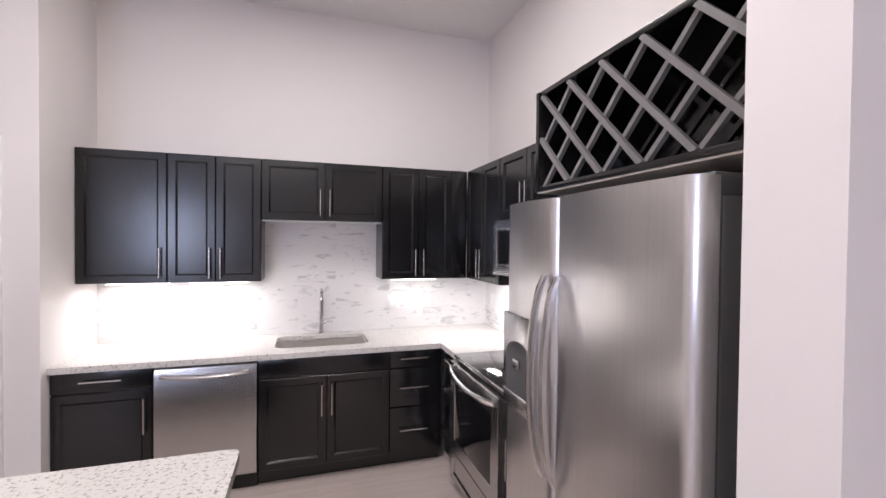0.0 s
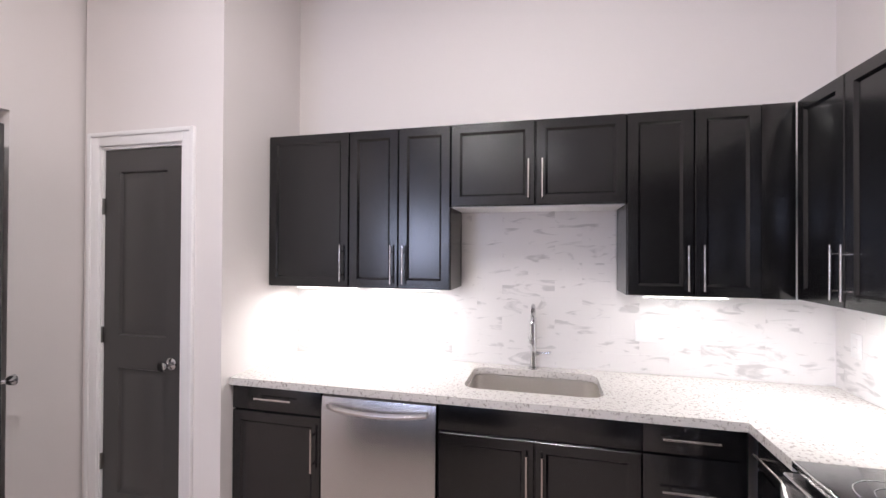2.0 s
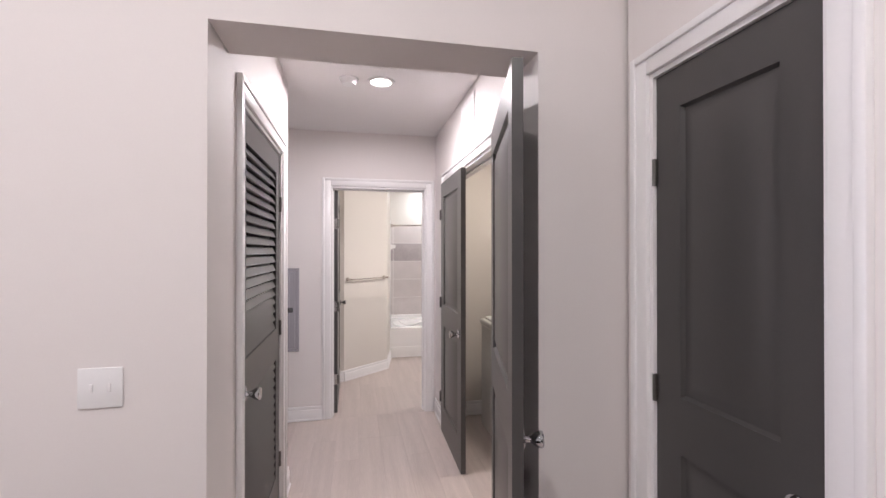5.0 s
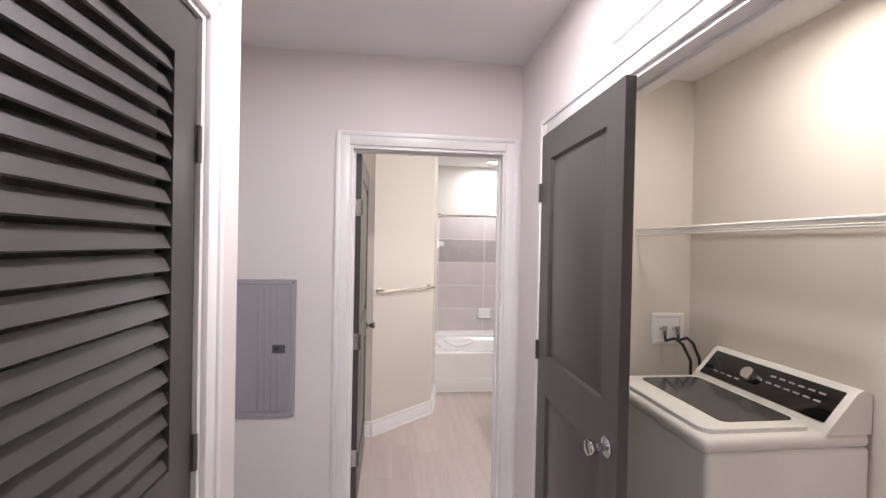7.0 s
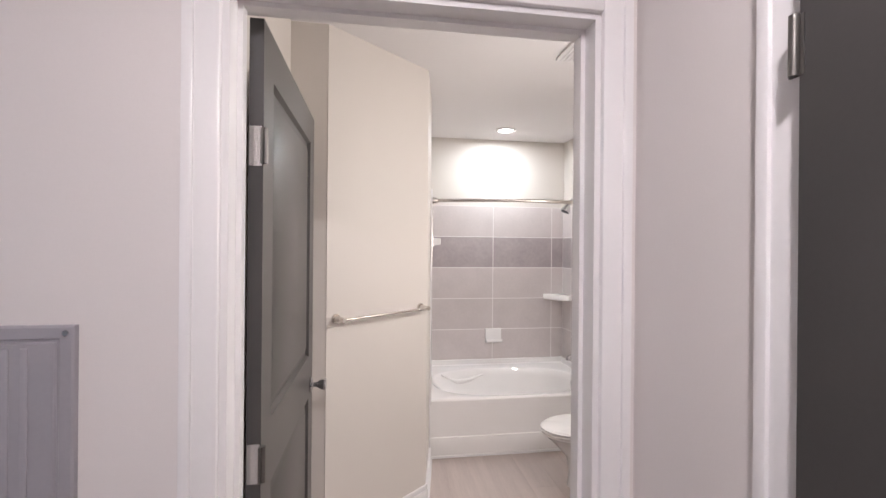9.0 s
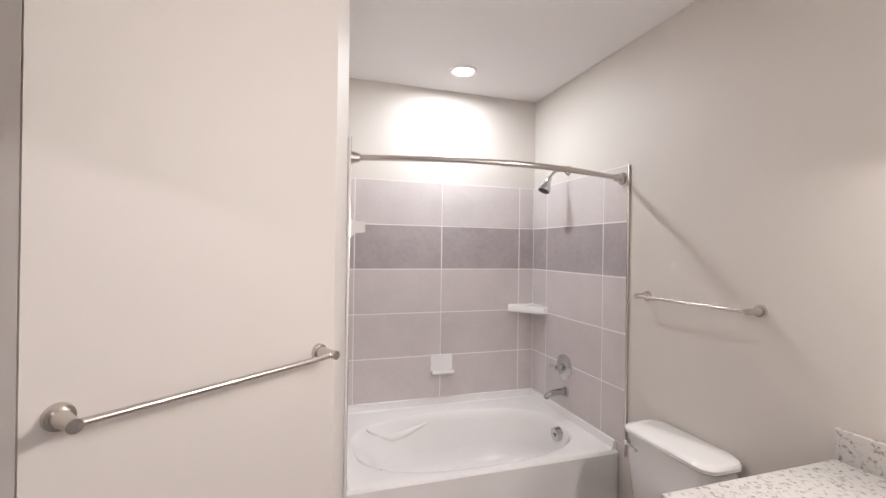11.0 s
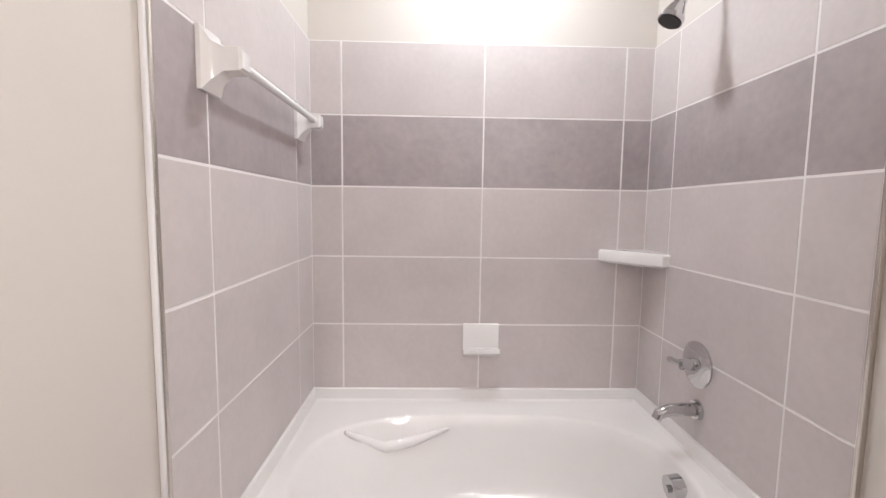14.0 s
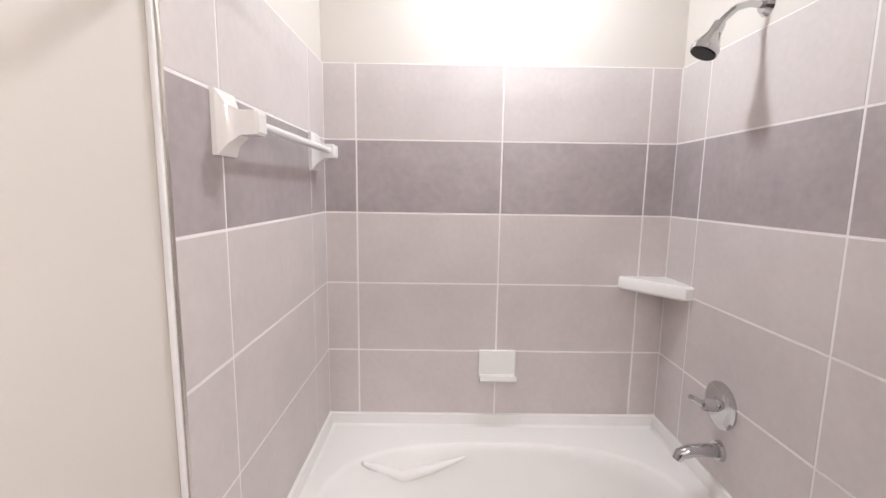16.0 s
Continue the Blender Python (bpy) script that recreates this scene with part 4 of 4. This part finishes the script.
for y in (3.44, 3.76):
    part("rail", rod((-4.745, y, 1.728), (-2.63, y, 1.728), 0.005, seg=8), WHITEPL, shl)
part("rail", rod((-4.745, 3.44, 1.698), (-2.63, 3.44, 1.698), 0.004, seg=8), WHITEPL, shl)
wire = mesh("wire", rod((0, 3.44, 1.733), (0, 3.775, 1.733), 0.0022, seg=6), WHITEPL)
for k in range(80):
    o = new("wire", wire)
    o.parent = shl
    o.location = (-4.735 + 0.026 * k, 0, 0)

# ---------------- bathroom ----------------
tub = thing("bathtub", pose(0, 0, 0), "white oval alcove bathtub with stepped apron", "bathtub")
X0, X1, Y0, Y1 = TX + 0.003, -7.10, TY0 + 0.003, TY1 - 0.003
RIM = 0.435


def oval(cx, cy, rx, ry, z, n=48, p=2.6):
    out = []
    for k in range(n):
        a = 2 * math.pi * k / n
        c, s = math.cos(a), math.sin(a)
        out.append((cx + rx * math.copysign(abs(c) ** (2 / p), c), cy + ry * math.copysign(abs(s) ** (2 / p), s), z))
    return out


def frame_ring(x0, x1, y0, y1, z, ref, cx, cy):
    """The rectangle's outline, cut by rays from the middle through the points of ref."""
    out = []
    for p in ref:
        dx, dy = p[0] - cx, p[1] - cy
        k = min(((x1 if dx > 0 else x0) - cx) / dx if abs(dx) > 1e-6 else 99, ((y1 if dy > 0 else y0) - cy) / dy if abs(dy) > 1e-6 else 99)
        out.append([cx + dx * k, cy + dy * k, z])
    for c in ((x0, y0), (x0, y1), (x1, y0), (x1, y1)):
        q = min(out, key=lambda e: (e[0] - c[0]) ** 2 + (e[1] - c[1]) ** 2)
        q[0], q[1] = c
    return [tuple(q) for q in out]


cx, cy = -7.53, 3.265
o1 = oval(cx, cy, 0.382, 0.668, RIM)
bm = loft(bmesh.new(), [frame_ring(X0, X1, Y0, Y1, 0.02, o1, cx, cy), frame_ring(X0, X1, Y0, Y1, RIM - 0.012, o1, cx, cy), frame_ring(X0, X1 - 0.012, Y0, Y1, RIM, o1, cx, cy), o1,
                        oval(cx, cy, 0.373, 0.657, RIM - 0.004), oval(cx, cy, 0.366, 0.647, RIM - 0.016), oval(cx, cy + 0.02, 0.348, 0.612, 0.37), oval(cx, cy + 0.075, 0.315, 0.54, 0.22), oval(cx, cy + 0.105, 0.295, 0.485, 0.145), oval(cx, cy + 0.11, 0.27, 0.45, 0.118), oval(cx, cy + 0.11, 0.22, 0.40, 0.108), oval(cx, cy + 0.11, 0.10, 0.26, 0.105)])
part("shell", bm, PORC, tub)
sweep = ((0.240, -0.540, 0.425), (0.276, -0.475, 0.372), (0.298, -0.395, 0.330), (0.322, -0.275, 0.345), (0.346, -0.13, 0.385))
for sx in (-1, 1):
    part("armrest", tube(bmesh.new(), [(cx + sx * a, cy + b, c) for a, b, c in sweep], (0.007, 0.022, 0.030, 0.022, 0.006), 16), PORC, tub, "moulded armrest swoosh")
fx1 = X1 - 0.02
part("wall_flange", loft(bmesh.new(), [[(X0, y, RIM - 0.002), (X0 + 0.038, y, RIM - 0.002), (X0 + 0.026, y, RIM + 0.008), (X0 + 0.017, y, 0.482), (X0 + 0.010, y, 0.486), (X0, y, 0.486)] for y in (Y0, Y1)]), PORC, tub)
for yw, sy in ((Y0, 1), (Y1, -1)):
    part("wall_flange", loft(bmesh.new(), [[(x, yw, RIM - 0.002), (x, yw + sy * 0.036, RIM - 0.002), (x, yw + sy * 0.024, RIM + 0.008), (x, yw + sy * 0.015, 0.482), (x, yw + sy * 0.009, 0.485), (x, yw, 0.485)] for x in (X0 + 0.012, fx1)]), PORC, tub)
part("apron_step", box(X1 - 0.004, X1 + 0.016, Y0, Y1, 0.0, 0.155, 0.008), PORC, tub)
part("apron_base", box(X1 + 0.012, X1 + 0.024, Y0, Y1, 0.0, 0.02, 0.004), TRIM, tub)
part("overflow", cyl(rod((-7.50, 3.902, 0.378), (-7.50, 3.862, 0.374), 0.044, 0.042, 24), (-7.50, 3.862, 0.374), (-7.50, 3.853, 0.373), 0.012), CHROME, tub, "round chrome overflow plate")

vt = thing("shower_valve", pose(-7.617, TY1 - 0.012, 0.762), "chrome round shower valve with lever", "shower valve")
part("escutcheon", loft(bmesh.new(), [[(r * math.cos(a), y, r * math.sin(a)) for a in (2 * math.pi * k / 32 for k in range(32))] for r, y in ((0.082, 0.003), (0.082, -0.004), (0.06, -0.014), (0.03, -0.018))]), CHROME, vt)
part("hub", rod((0, -0.015, 0), (0, -0.06, 0), 0.024, 0.020, 20), CHROME, vt)
part("lever", tube(bmesh.new(), [(0.0, -0.055, 0.0), (-0.03, -0.062, 0.0), (-0.052, -0.064, -0.002), (-0.07, -0.064, -0.004)], [0.012, 0.010, 0.013, 0.009]), CHROME, vt)
spt = thing("tub_spout", pose(-7.60, TY1 - 0.012, 0.602), "chrome tub spout on the tiled wall", "tub spout")
part("spout", tube(bmesh.new(), [(0, 0.003, 0), (0, -0.05, 0.002), (0, -0.10, -0.002), (0, -0.135, -0.014), (0, -0.145, -0.034)], [0.024, 0.023, 0.022, 0.020, 0.017], 14), CHROME, spt)
part("flange", rod((0, 0.003, 0), (0, -0.012, 0), 0.036, 0.032, 22), CHROME, spt)
shw = thing("shower_fixture", pose(-7.615, TY1 - 0.004, 2.07), "chrome shower head on a bent arm", "shower head")
part("flange", rod((0, 0.004, 0), (0, -0.012, 0), 0.034, 0.022, 22), CHROME, shw)
part("arm", tube(bmesh.new(), [(0, 0, 0), (0, -0.05, 0.004), (0, -0.09, -0.008), (0, -0.125, -0.04), (0, -0.14, -0.06)], 0.0105), CHROME, shw)
hd = part("head", cyl(cyl(rod((0, -0.138, -0.055), (0, -0.152, -0.085), 0.018, 0.020), (0, -0.152, -0.085), (0, -0.175, -0.13), 0.020, 0.042), (0, -0.175, -0.13), (0, -0.182, -0.144), 0.042, 0.040), CHROME, shw)
part("spray_face", rod((0, -0.1825, -0.145), (0, -0.1835, -0.147), 0.036, seg=20), BLACK, hd, "dark nozzle face")

rodt = thing("shower_curtain_rod", pose(0, 0, 0), "curved brushed nickel shower curtain rod", "curtain rod")
n = 28
pts = [(-7.09 + 0.14 * (math.sin(math.pi * k / n)), TY0 + 0.03 + (TY1 - TY0 - 0.06) * k / n, 1.938) for k in range(n + 1)]
part("rod", tube(bmesh.new(), pts[:14], 0.0125, 12), NICKEL, rodt)
part("rod", tube(bmesh.new(), pts[13:], 0.0142, 12), NICKEL, rodt)
for y, s in ((TY0, 1), (TY1, -1)):
    part("end_flange", cyl(rod((-7.09, y, 1.938), (-7.09, y + s * 0.012, 1.938), 0.038, 0.036, 24), (-7.09, y + s * 0.012, 1.938), (-7.085, y + s * 0.06, 1.938), 0.032, 0.018, 24), NICKEL, rodt)


def towel_bar(m, length, label):
    """Local x along the wall, -y out of it."""
    t = thing("towel_bar", m, label, "towel bar")
    part("bar", rod((-length / 2 - 0.01, -0.065, 0), (length / 2 + 0.01, -0.065, 0), 0.0075, seg=14), NICKEL, t)
    for x in (-length / 2, length / 2):
        part("post", cyl(cyl(rod((x, 0, 0), (x, -0.010, 0), 0.026, 0.024, 20), (x, -0.010, 0), (x, -0.05, 0), 0.018, 0.012, 16), (x, -0.05, 0), (x, -0.076, 0), 0.013, 0.013, 16), NICKEL, t)


dd_ = dv.normalized()
mid = DA + dd_ * 0.353
towel_bar(Matrix.Translation((mid.x, mid.y, 1.222)) @ Matrix.Rotation(math.atan2(dd_.y, dd_.x), 4, "Z"), 0.60, "satin nickel towel bar on the angled wall")
towel_bar(pose(-6.62, TY1, 1.312), 0.57, "satin nickel towel bar above the toilet")

# ceramic accessories of the alcove
so = thing("soap_dish", pose(-8.051, 3.28, 0.72, 0, 0, 90), "white ceramic soap dish on the tiled wall", "soap dish")
part("back_plate", box(-0.082, 0.082, -0.016, 0.004, -0.07, 0.07, 0.006), PORC, so)
part("dish", loft(bmesh.new(), [[(x * 0.98, -0.012, -0.066), (x, -0.05, -0.064), (x, -0.066, -0.05), (x, -0.062, -0.030), (x * 0.95, -0.04, -0.042), (x * 0.95, -0.012, -0.040)] for x in (-0.08, 0.08)]), PORC, so)
cshelf = thing("corner_shelf", pose(TX + 0.009, TY1 - 0.009, 1.105), "white ceramic corner shelf in the shower", "shelf")
shp = [(0, 0), (0.215, 0.0)] + [(0.215 - 0.03 * math.sin(radians(a)) - 0.185 * (a / 90) ** 1.0, -0.03 - 0.175 * (a / 90)) for a in (0, 15, 30, 45, 60, 75, 90)] + [(0.0, -0.205)]
part("slab", loft(bmesh.new(), [[(x * k, y * k, z) for x, y in shp] for k, z in ((0.93, -0.032), (1.0, -0.022), (1.0, 0.018), (0.97, 0.026))]), PORC, cshelf)
bar = thing("ceramic_towel_bar", pose(-7.54, TY0 + 0.009, 1.635), "white ceramic towel bar on the tiled wall", "towel bar")
for x in (-0.34, 0.34):
    part("bracket", loft(bmesh.new(), [[(x - a, y, -b), (x + a, y, -b), (x + a, y, c), (x - a, y, c)] for a, b, c, y in ((0.045, 0.075, 0.065, -0.004), (0.045, 0.075, 0.065, 0.010), (0.030, 0.05, 0.035, 0.025), (0.024, 0.03, 0.024, 0.05), (0.026, 0.028, 0.024, 0.085), (0.02, 0.022, 0.018, 0.092))]), PORC, bar)
part("bar", rod((-0.34, 0.066, 0), (0.34, 0.066, 0), 0.011, seg=14), WHITEPL, bar)

to = thing("toilet", pose(-6.60, TY1, 0, 0, 0, 0), "white porcelain toilet with closed lid", "toilet")


def egg(cy_, rx, ry, z, n=28):
    return [(rx * math.cos(a), cy_ + ry * math.sin(a) * (1.0 if math.sin(a) > 0 else 1.25), z) for a in (2 * math.pi * k / n for k in range(n))]


part("bowl", loft(bmesh.new(), [egg(-0.36, 0.11, 0.20, 0.0), egg(-0.36, 0.10, 0.19, 0.08), egg(-0.38, 0.115, 0.19, 0.20), egg(-0.47, 0.17, 0.21, 0.32), egg(-0.50, 0.185, 0.23, 0.358), egg(-0.50, 0.18, 0.225, 0.368)]), PORC, to)
part("seat", loft(bmesh.new(), [egg(-0.50, 0.186, 0.232, 0.369), egg(-0.50, 0.190, 0.236, 0.378), egg(-0.50, 0.186, 0.232, 0.387)]), PORC, to)
part("lid", loft(bmesh.new(), [egg(-0.50, 0.188, 0.234, 0.390), egg(-0.50, 0.190, 0.236, 0.399), egg(-0.50, 0.176, 0.222, 0.411), egg(-0.50, 0.08, 0.10, 0.415)]), PORC, to)
part("tank", loft(bmesh.new(), [rrect(-0.225 + k, 0.225 - k, -0.205 + k, -0.02, 0.05, z) for k, z in ((0.03, 0.37), (0.012, 0.40), (0.0, 0.56), (0.0, 0.69))]), PORC, to)
part("tank_lid", loft(bmesh.new(), [rrect(-0.238 + k, 0.238 - k, -0.22 + k, -0.012, 0.06, z) for k, z in ((0.006, 0.688), (0.0, 0.694), (0.0, 0.708), (0.008, 0.717), (0.03, 0.722))]), PORC, to)
part("flush_lever", cyl(rod((-0.18, -0.215, 0.65), (-0.18, -0.235, 0.65), 0.012), (-0.18, -0.232, 0.65), (-0.11, -0.235, 0.64), 0.006), CHROME, to)
part("pedestal", box(-0.10, 0.10, -0.24, -0.03, 0.0, 0.372, 0.03, seg=3), PORC, to)

vn = thing("bathroom_vanity", pose(-6.055, 3.32, 0), "espresso wood bathroom vanity under a granite top", "vanity cabinet")
VW = 1.02
part("body", box(0, VW, 0.02, 0.69, 0.10, 0.835, 0.002), CAB, vn)
part("toe_kick", box(0, VW, 0.075, 0.69, 0.0, 0.10), CAB, vn)
for x0, x1, hx in ((0.0, 0.34, 0.30), (0.34, 0.68, 0.38), (0.68, 1.02, 0.72)):
    fd = door_front("door", vn, x0, x1, 0.11, 0.66)
    pull(fd, (hx, 0, 0.42), (hx, 0, 0.62))
    door_front("drawer_front", vn, x0, x1, 0.667, 0.828, flat=True)
vt_ = thing("vanity_top", pose(0, 0, 0), "speckled granite vanity top with oval basin", "worktop")
part("slab", box(-6.08, -5.034, 3.292, TY1 - 0.001, 0.836, 0.872, 0.004), STONE, vt_)
part("backsplash", box(-6.08, -5.034, TY1 - 0.022, TY1 - 0.001, 0.872, 0.972, 0.003), STONE, vt_)
part("basin", loft(bmesh.new(), [rrect(-5.82, -5.32, 3.40, 3.83, 0.05, 0.8715), rrect(-5.82, -5.32, 3.40, 3.83, 0.05, 0.8755), rrect(-5.80, -5.34, 3.42, 3.81, 0.045, 0.8755), rrect(-5.76, -5.38, 3.46, 3.77, 0.04, 0.873)]), PORC, vt_, "white rectangular basin")
bf = thing("bathroom_faucet", pose(-5.57, 3.90, 0.872), "chrome two-handle bathroom faucet", "faucet")
part("base", box(-0.08, 0.08, -0.025, 0.025, 0, 0.02, 0.008), CHROME, bf)
part("spout", tube(bmesh.new(), [(0, 0, 0.02), (0, -0.01, 0.08), (0, -0.05, 0.12), (0, -0.10, 0.10)], 0.012), CHROME, bf)
for x in (-0.055, 0.055):
    part("handle", cyl(rod((x, 0, 0.02), (x, 0, 0.055), 0.014, 0.011), (x, 0, 0.05), (x * 1.7, -0.01, 0.062), 0.006), CHROME, bf)
vg = thing("ceiling_vent", pose(-6.12, 3.25, BC), "white square exhaust fan grille on the ceiling", "ceiling vent")
part("frame", box(-0.11, 0.11, -0.11, 0.11, -0.014, 0.0, 0.005), TRIM, vg)
for k in range(8):
    part("slat", box(-0.09, 0.09, -0.088 + 0.0235 * k, -0.076 + 0.0235 * k, -0.019, -0.0135, 0.001), TRIM, vg)

# ---------------- windows ----------------


def window(m, w, h, label, blinds):
    """Local x along the wall, -y into the room; the opening's lower left corner at the origin."""
    t = thing("window_1" if blinds else "window_2", m, label, "window", kind="structure")
    f = bmesh.new()
    for b in ((0, 0.05, 0, h), (w - 0.05, w, 0, h), (0.05, w - 0.05, 0, 0.05), (0.05, w - 0.05, h - 0.05, h), (0.05, w - 0.05, h / 2 - 0.02, h / 2 + 0.02)):
        bx(f, b[0], b[1], 0.05, 0.09, b[2], b[3], 0.003)
    part("window_frame", f, TRIM, t)
    for z0, z1 in ((0.05, h / 2 - 0.02), (h / 2 + 0.02, h - 0.05)):
        g = part("pane", box(0.05, w - 0.05, 0.068, 0.072, z0, z1), GLASS, t)
        g.visible_shadow = False
    part("window_sill", box(-0.05, w + 0.05, -0.04, 0.05, -0.025, 0.0, 0.005), TRIM, t)
    part("sill_apron", box(-0.03, w + 0.03, -0.015, 0.0, -0.095, -0.026, 0.003), TRIM, t)


window(pose(-8.2, BW0, 0.60, 0, 0, 90), BW1 - BW0, 1.86, "white bedroom window behind closed slat blinds", True)
window(pose(LW1, -5.2, 1.0, 0, 0, 180), LW1 - LW0, 1.6, "white living room window", False)
bl = thing("window_blind", pose(-8.2, BW0, 0.60, 0, 0, 90), "white horizontal slat blinds in the bedroom window", "blinds")
part("head_rail", box(0.02, BW1 - BW0 - 0.02, 0.002, 0.045, 1.81, 1.855, 0.003), WHITEPL, bl)
sm = mesh("slat", loft(bmesh.new(), [[(x, 0.004, -0.010), (x, 0.022, 0.003), (x, 0.040, 0.012), (x, 0.0395, 0.014), (x, 0.0215, 0.005), (x, 0.0035, -0.008)] for x in (0.02, BW1 - BW0 - 0.02)]), WHITEPL)
for k in range(56):
    o = new("slat", sm)
    o.parent = bl
    o.location = (0, 0, 0.02 + 0.032 * k)
setting("backdrop", box(-9.6, -9.55, -4.5, 0.5, -0.5, 4.0), DAY, "bright pale daylight outside", "backdrop")
setting("backdrop", box(-6.0, 1.0, -7.0, -6.95, -0.5, 5.0), DAY, "bright pale daylight outside", "backdrop")

# ---------------- tiles and planks ----------------
_cache = {}


def piece(name, parent, x0, x1, y0, y1, z0, z1, material, lead=0.0016):
    """A bevelled tile or plank, on a mesh shared with its equals."""
    s = tuple(round(v, 4) for v in (x1 - x0, y1 - y0, z1 - z0)) + (material.name,)
    if s not in _cache:
        a, b, c = s[:3]
        _cache[s] = mesh(name, box(-a / 2, a / 2, -b / 2, b / 2, -c / 2, c / 2, bevel=lead, seg=1), material, False)
    ob = new(name, _cache[s])
    ob.parent = parent
    ob.location = ((x0 + x1) / 2, (y0 + y1) / 2, (z0 + z1) / 2)
    return ob


# bathroom tiles on a grout bed
ZS = (0.484, 0.783, 1.088, 1.394, 1.699, 2.005)
g = 0.0028
tw = setting("wall_tile_back", box(TX, TX + 0.0076, TY0, TY1, 0.484, 2.005), GROUT, "grey stone tiled shower wall with white grout")
tl = setting("wall_tile_left", box(TX + 0.0076, -7.0, TY0, TY0 + 0.0076, 0.484, 2.005), GROUT, "grey stone tiled shower wall with white grout")
tr = setting("wall_tile_right", box(TX + 0.0076, -7.045, TY1 - 0.0076, TY1, 0.484, 2.005), GROUT, "grey stone tiled shower wall with white grout")
for k, (z0, z1) in enumerate(zip(ZS, ZS[1:])):
    mt = TILED if k == 3 else TILE
    ys = (TY0 + 0.006, 2.663, 3.275, 3.888, TY1 - 0.006)
    for a, b in zip(ys, ys[1:]):
        piece("tile", tw, TX, TX + 0.0085, a + g, b - g, z0 + g, z1 - g, mt)
    xs = (TX + 0.0095, -7.856, -7.20, -7.003)
    for a, b in zip(xs, xs[1:]):
        piece("tile", tl, a + g, b - g, TY0, TY0 + 0.0085, z0 + g, z1 - g, mt)
    xs = (TX + 0.0095, -7.858, -7.245, -7.048)
    for a, b in zip(xs, xs[1:]):
        piece("tile", tr, a + g, b - g, TY1 - 0.0085, TY1, z0 + g, z1 - g, mt)
setting("trim_tile_edge", box(-7.002, -6.99, TY0 - 0.001, TY0 + 0.013, 0.43, 2.005, 0.003), NICKEL, "brushed metal tile edge strip", "trim")
setting("trim_tile_edge", box(-7.047, -7.035, TY1 - 0.013, TY1 + 0.001, 0.43, 2.005, 0.003), NICKEL, "brushed metal tile edge strip", "trim")
setting("trim_tile_edge", box(-6.99, -6.982, TY0 - 0.001, TY0 + 0.010, 0.0, 2.01, 0.002), TRIM, "white caulked wall edge", "trim")

# marble backsplash in staggered courses
MORTAR = mat("pale_backsplash_grout", (0.73, 0.705, 0.70), 0.5, vary=0.02)
sb = setting("wall_backsplash_back", box(-1.25, 1.811, 3.697, 3.703, 0.914, UZ0 - 0.002), MORTAR, "white marble tile backsplash behind the counter")
su = setting("wall_backsplash_sink", box(-0.123, 0.767, 3.697, 3.703, UZ0 - 0.002, 1.829), MORTAR, "white marble tile backsplash above the sink")
sr = setting("wall_backsplash_right", box(1.807, 1.813, 1.625, 3.697, 0.914, 1.49), MORTAR, "white marble tile backsplash beside the range")
TW_, TH_ = 0.305, 0.1016
row = 0
z = 0.916
while z < 1.828:
    z1 = min(z + TH_, 1.828)
    lo_, hi_ = (-1.249, 1.806) if z1 <= UZ0 + 0.02 else (-0.122, 0.766)
    zt = min(z1, UZ0 - 0.003) if z1 <= UZ0 + 0.02 else z1
    x = -1.4 + (TW_ / 2 if row % 2 else 0.0)
    while x < hi_:
        a, b = max(x, lo_), min(x + TW_, hi_)
        if b - a > 0.015:
            piece("tile", sb if hi_ > 1 else su, a + 0.0006, b - 0.0006, 3.6955, 3.7, z + 0.0006, zt - 0.0006, SPLASH, 0.0005)
        x += TW_
    if z < 1.49:
        y = 1.5 + (TW_ / 2 if row % 2 else 0.0)
        zt = min(z + TH_, 1.488)
        while y < 3.69:
            a, b = max(y, 1.626), min(y + TW_, 3.69)
            if b - a > 0.015 and zt - z > 0.01:
                piece("tile", sr, 1.8055, 1.81, a + 0.0006, b - 0.0006, z + 0.0006, zt - 0.0006, SPLASH, 0.0005)
            y += TW_
    z += TH_
    row += 1

# floor planks run along the hall
fl = bpy.data.objects["floor"]
PW, PL = 0.18, 1.22


def planks(x0, x1, y0, y1, seed):
    r = random.Random(seed)
    y = y0
    while y < y1 - 0.01:
        yb = min(y + PW, y1)
        x = x0 - r.choice((0.0, 0.3, 0.6, 0.9)) * PL
        while x < x1:
            a, b = max(x, x0), min(x + PL, x1)
            if b - a > 0.02:
                piece("plank", fl, a + 0.0002, b - 0.0002, y + 0.0002, yb - 0.0002, -0.0118, 0.0, WOOD, 0.0004)
            x += PL
        y += PW


planks(-2.43, 1.81, -0.6, 3.70, 1)
planks(-4.915, -2.43, 1.152, 2.76, 2)
planks(-4.75, -2.62, 2.76, 3.78, 3)
planks(-7.1, -4.915, 1.72, 4.017, 5)
# plain joined planks for the rest of the living room
bm = bmesh.new()
yy = -5.2
while yy < -0.62:
    bx(bm, -2.43, 3.3, yy + 0.001, min(yy + PW, -0.602) - 0.001, -0.0118, 0.0)
    yy += PW
rest = part("plank_rest", bm, WOOD, fl)
tagged(rest, kind="stuff")
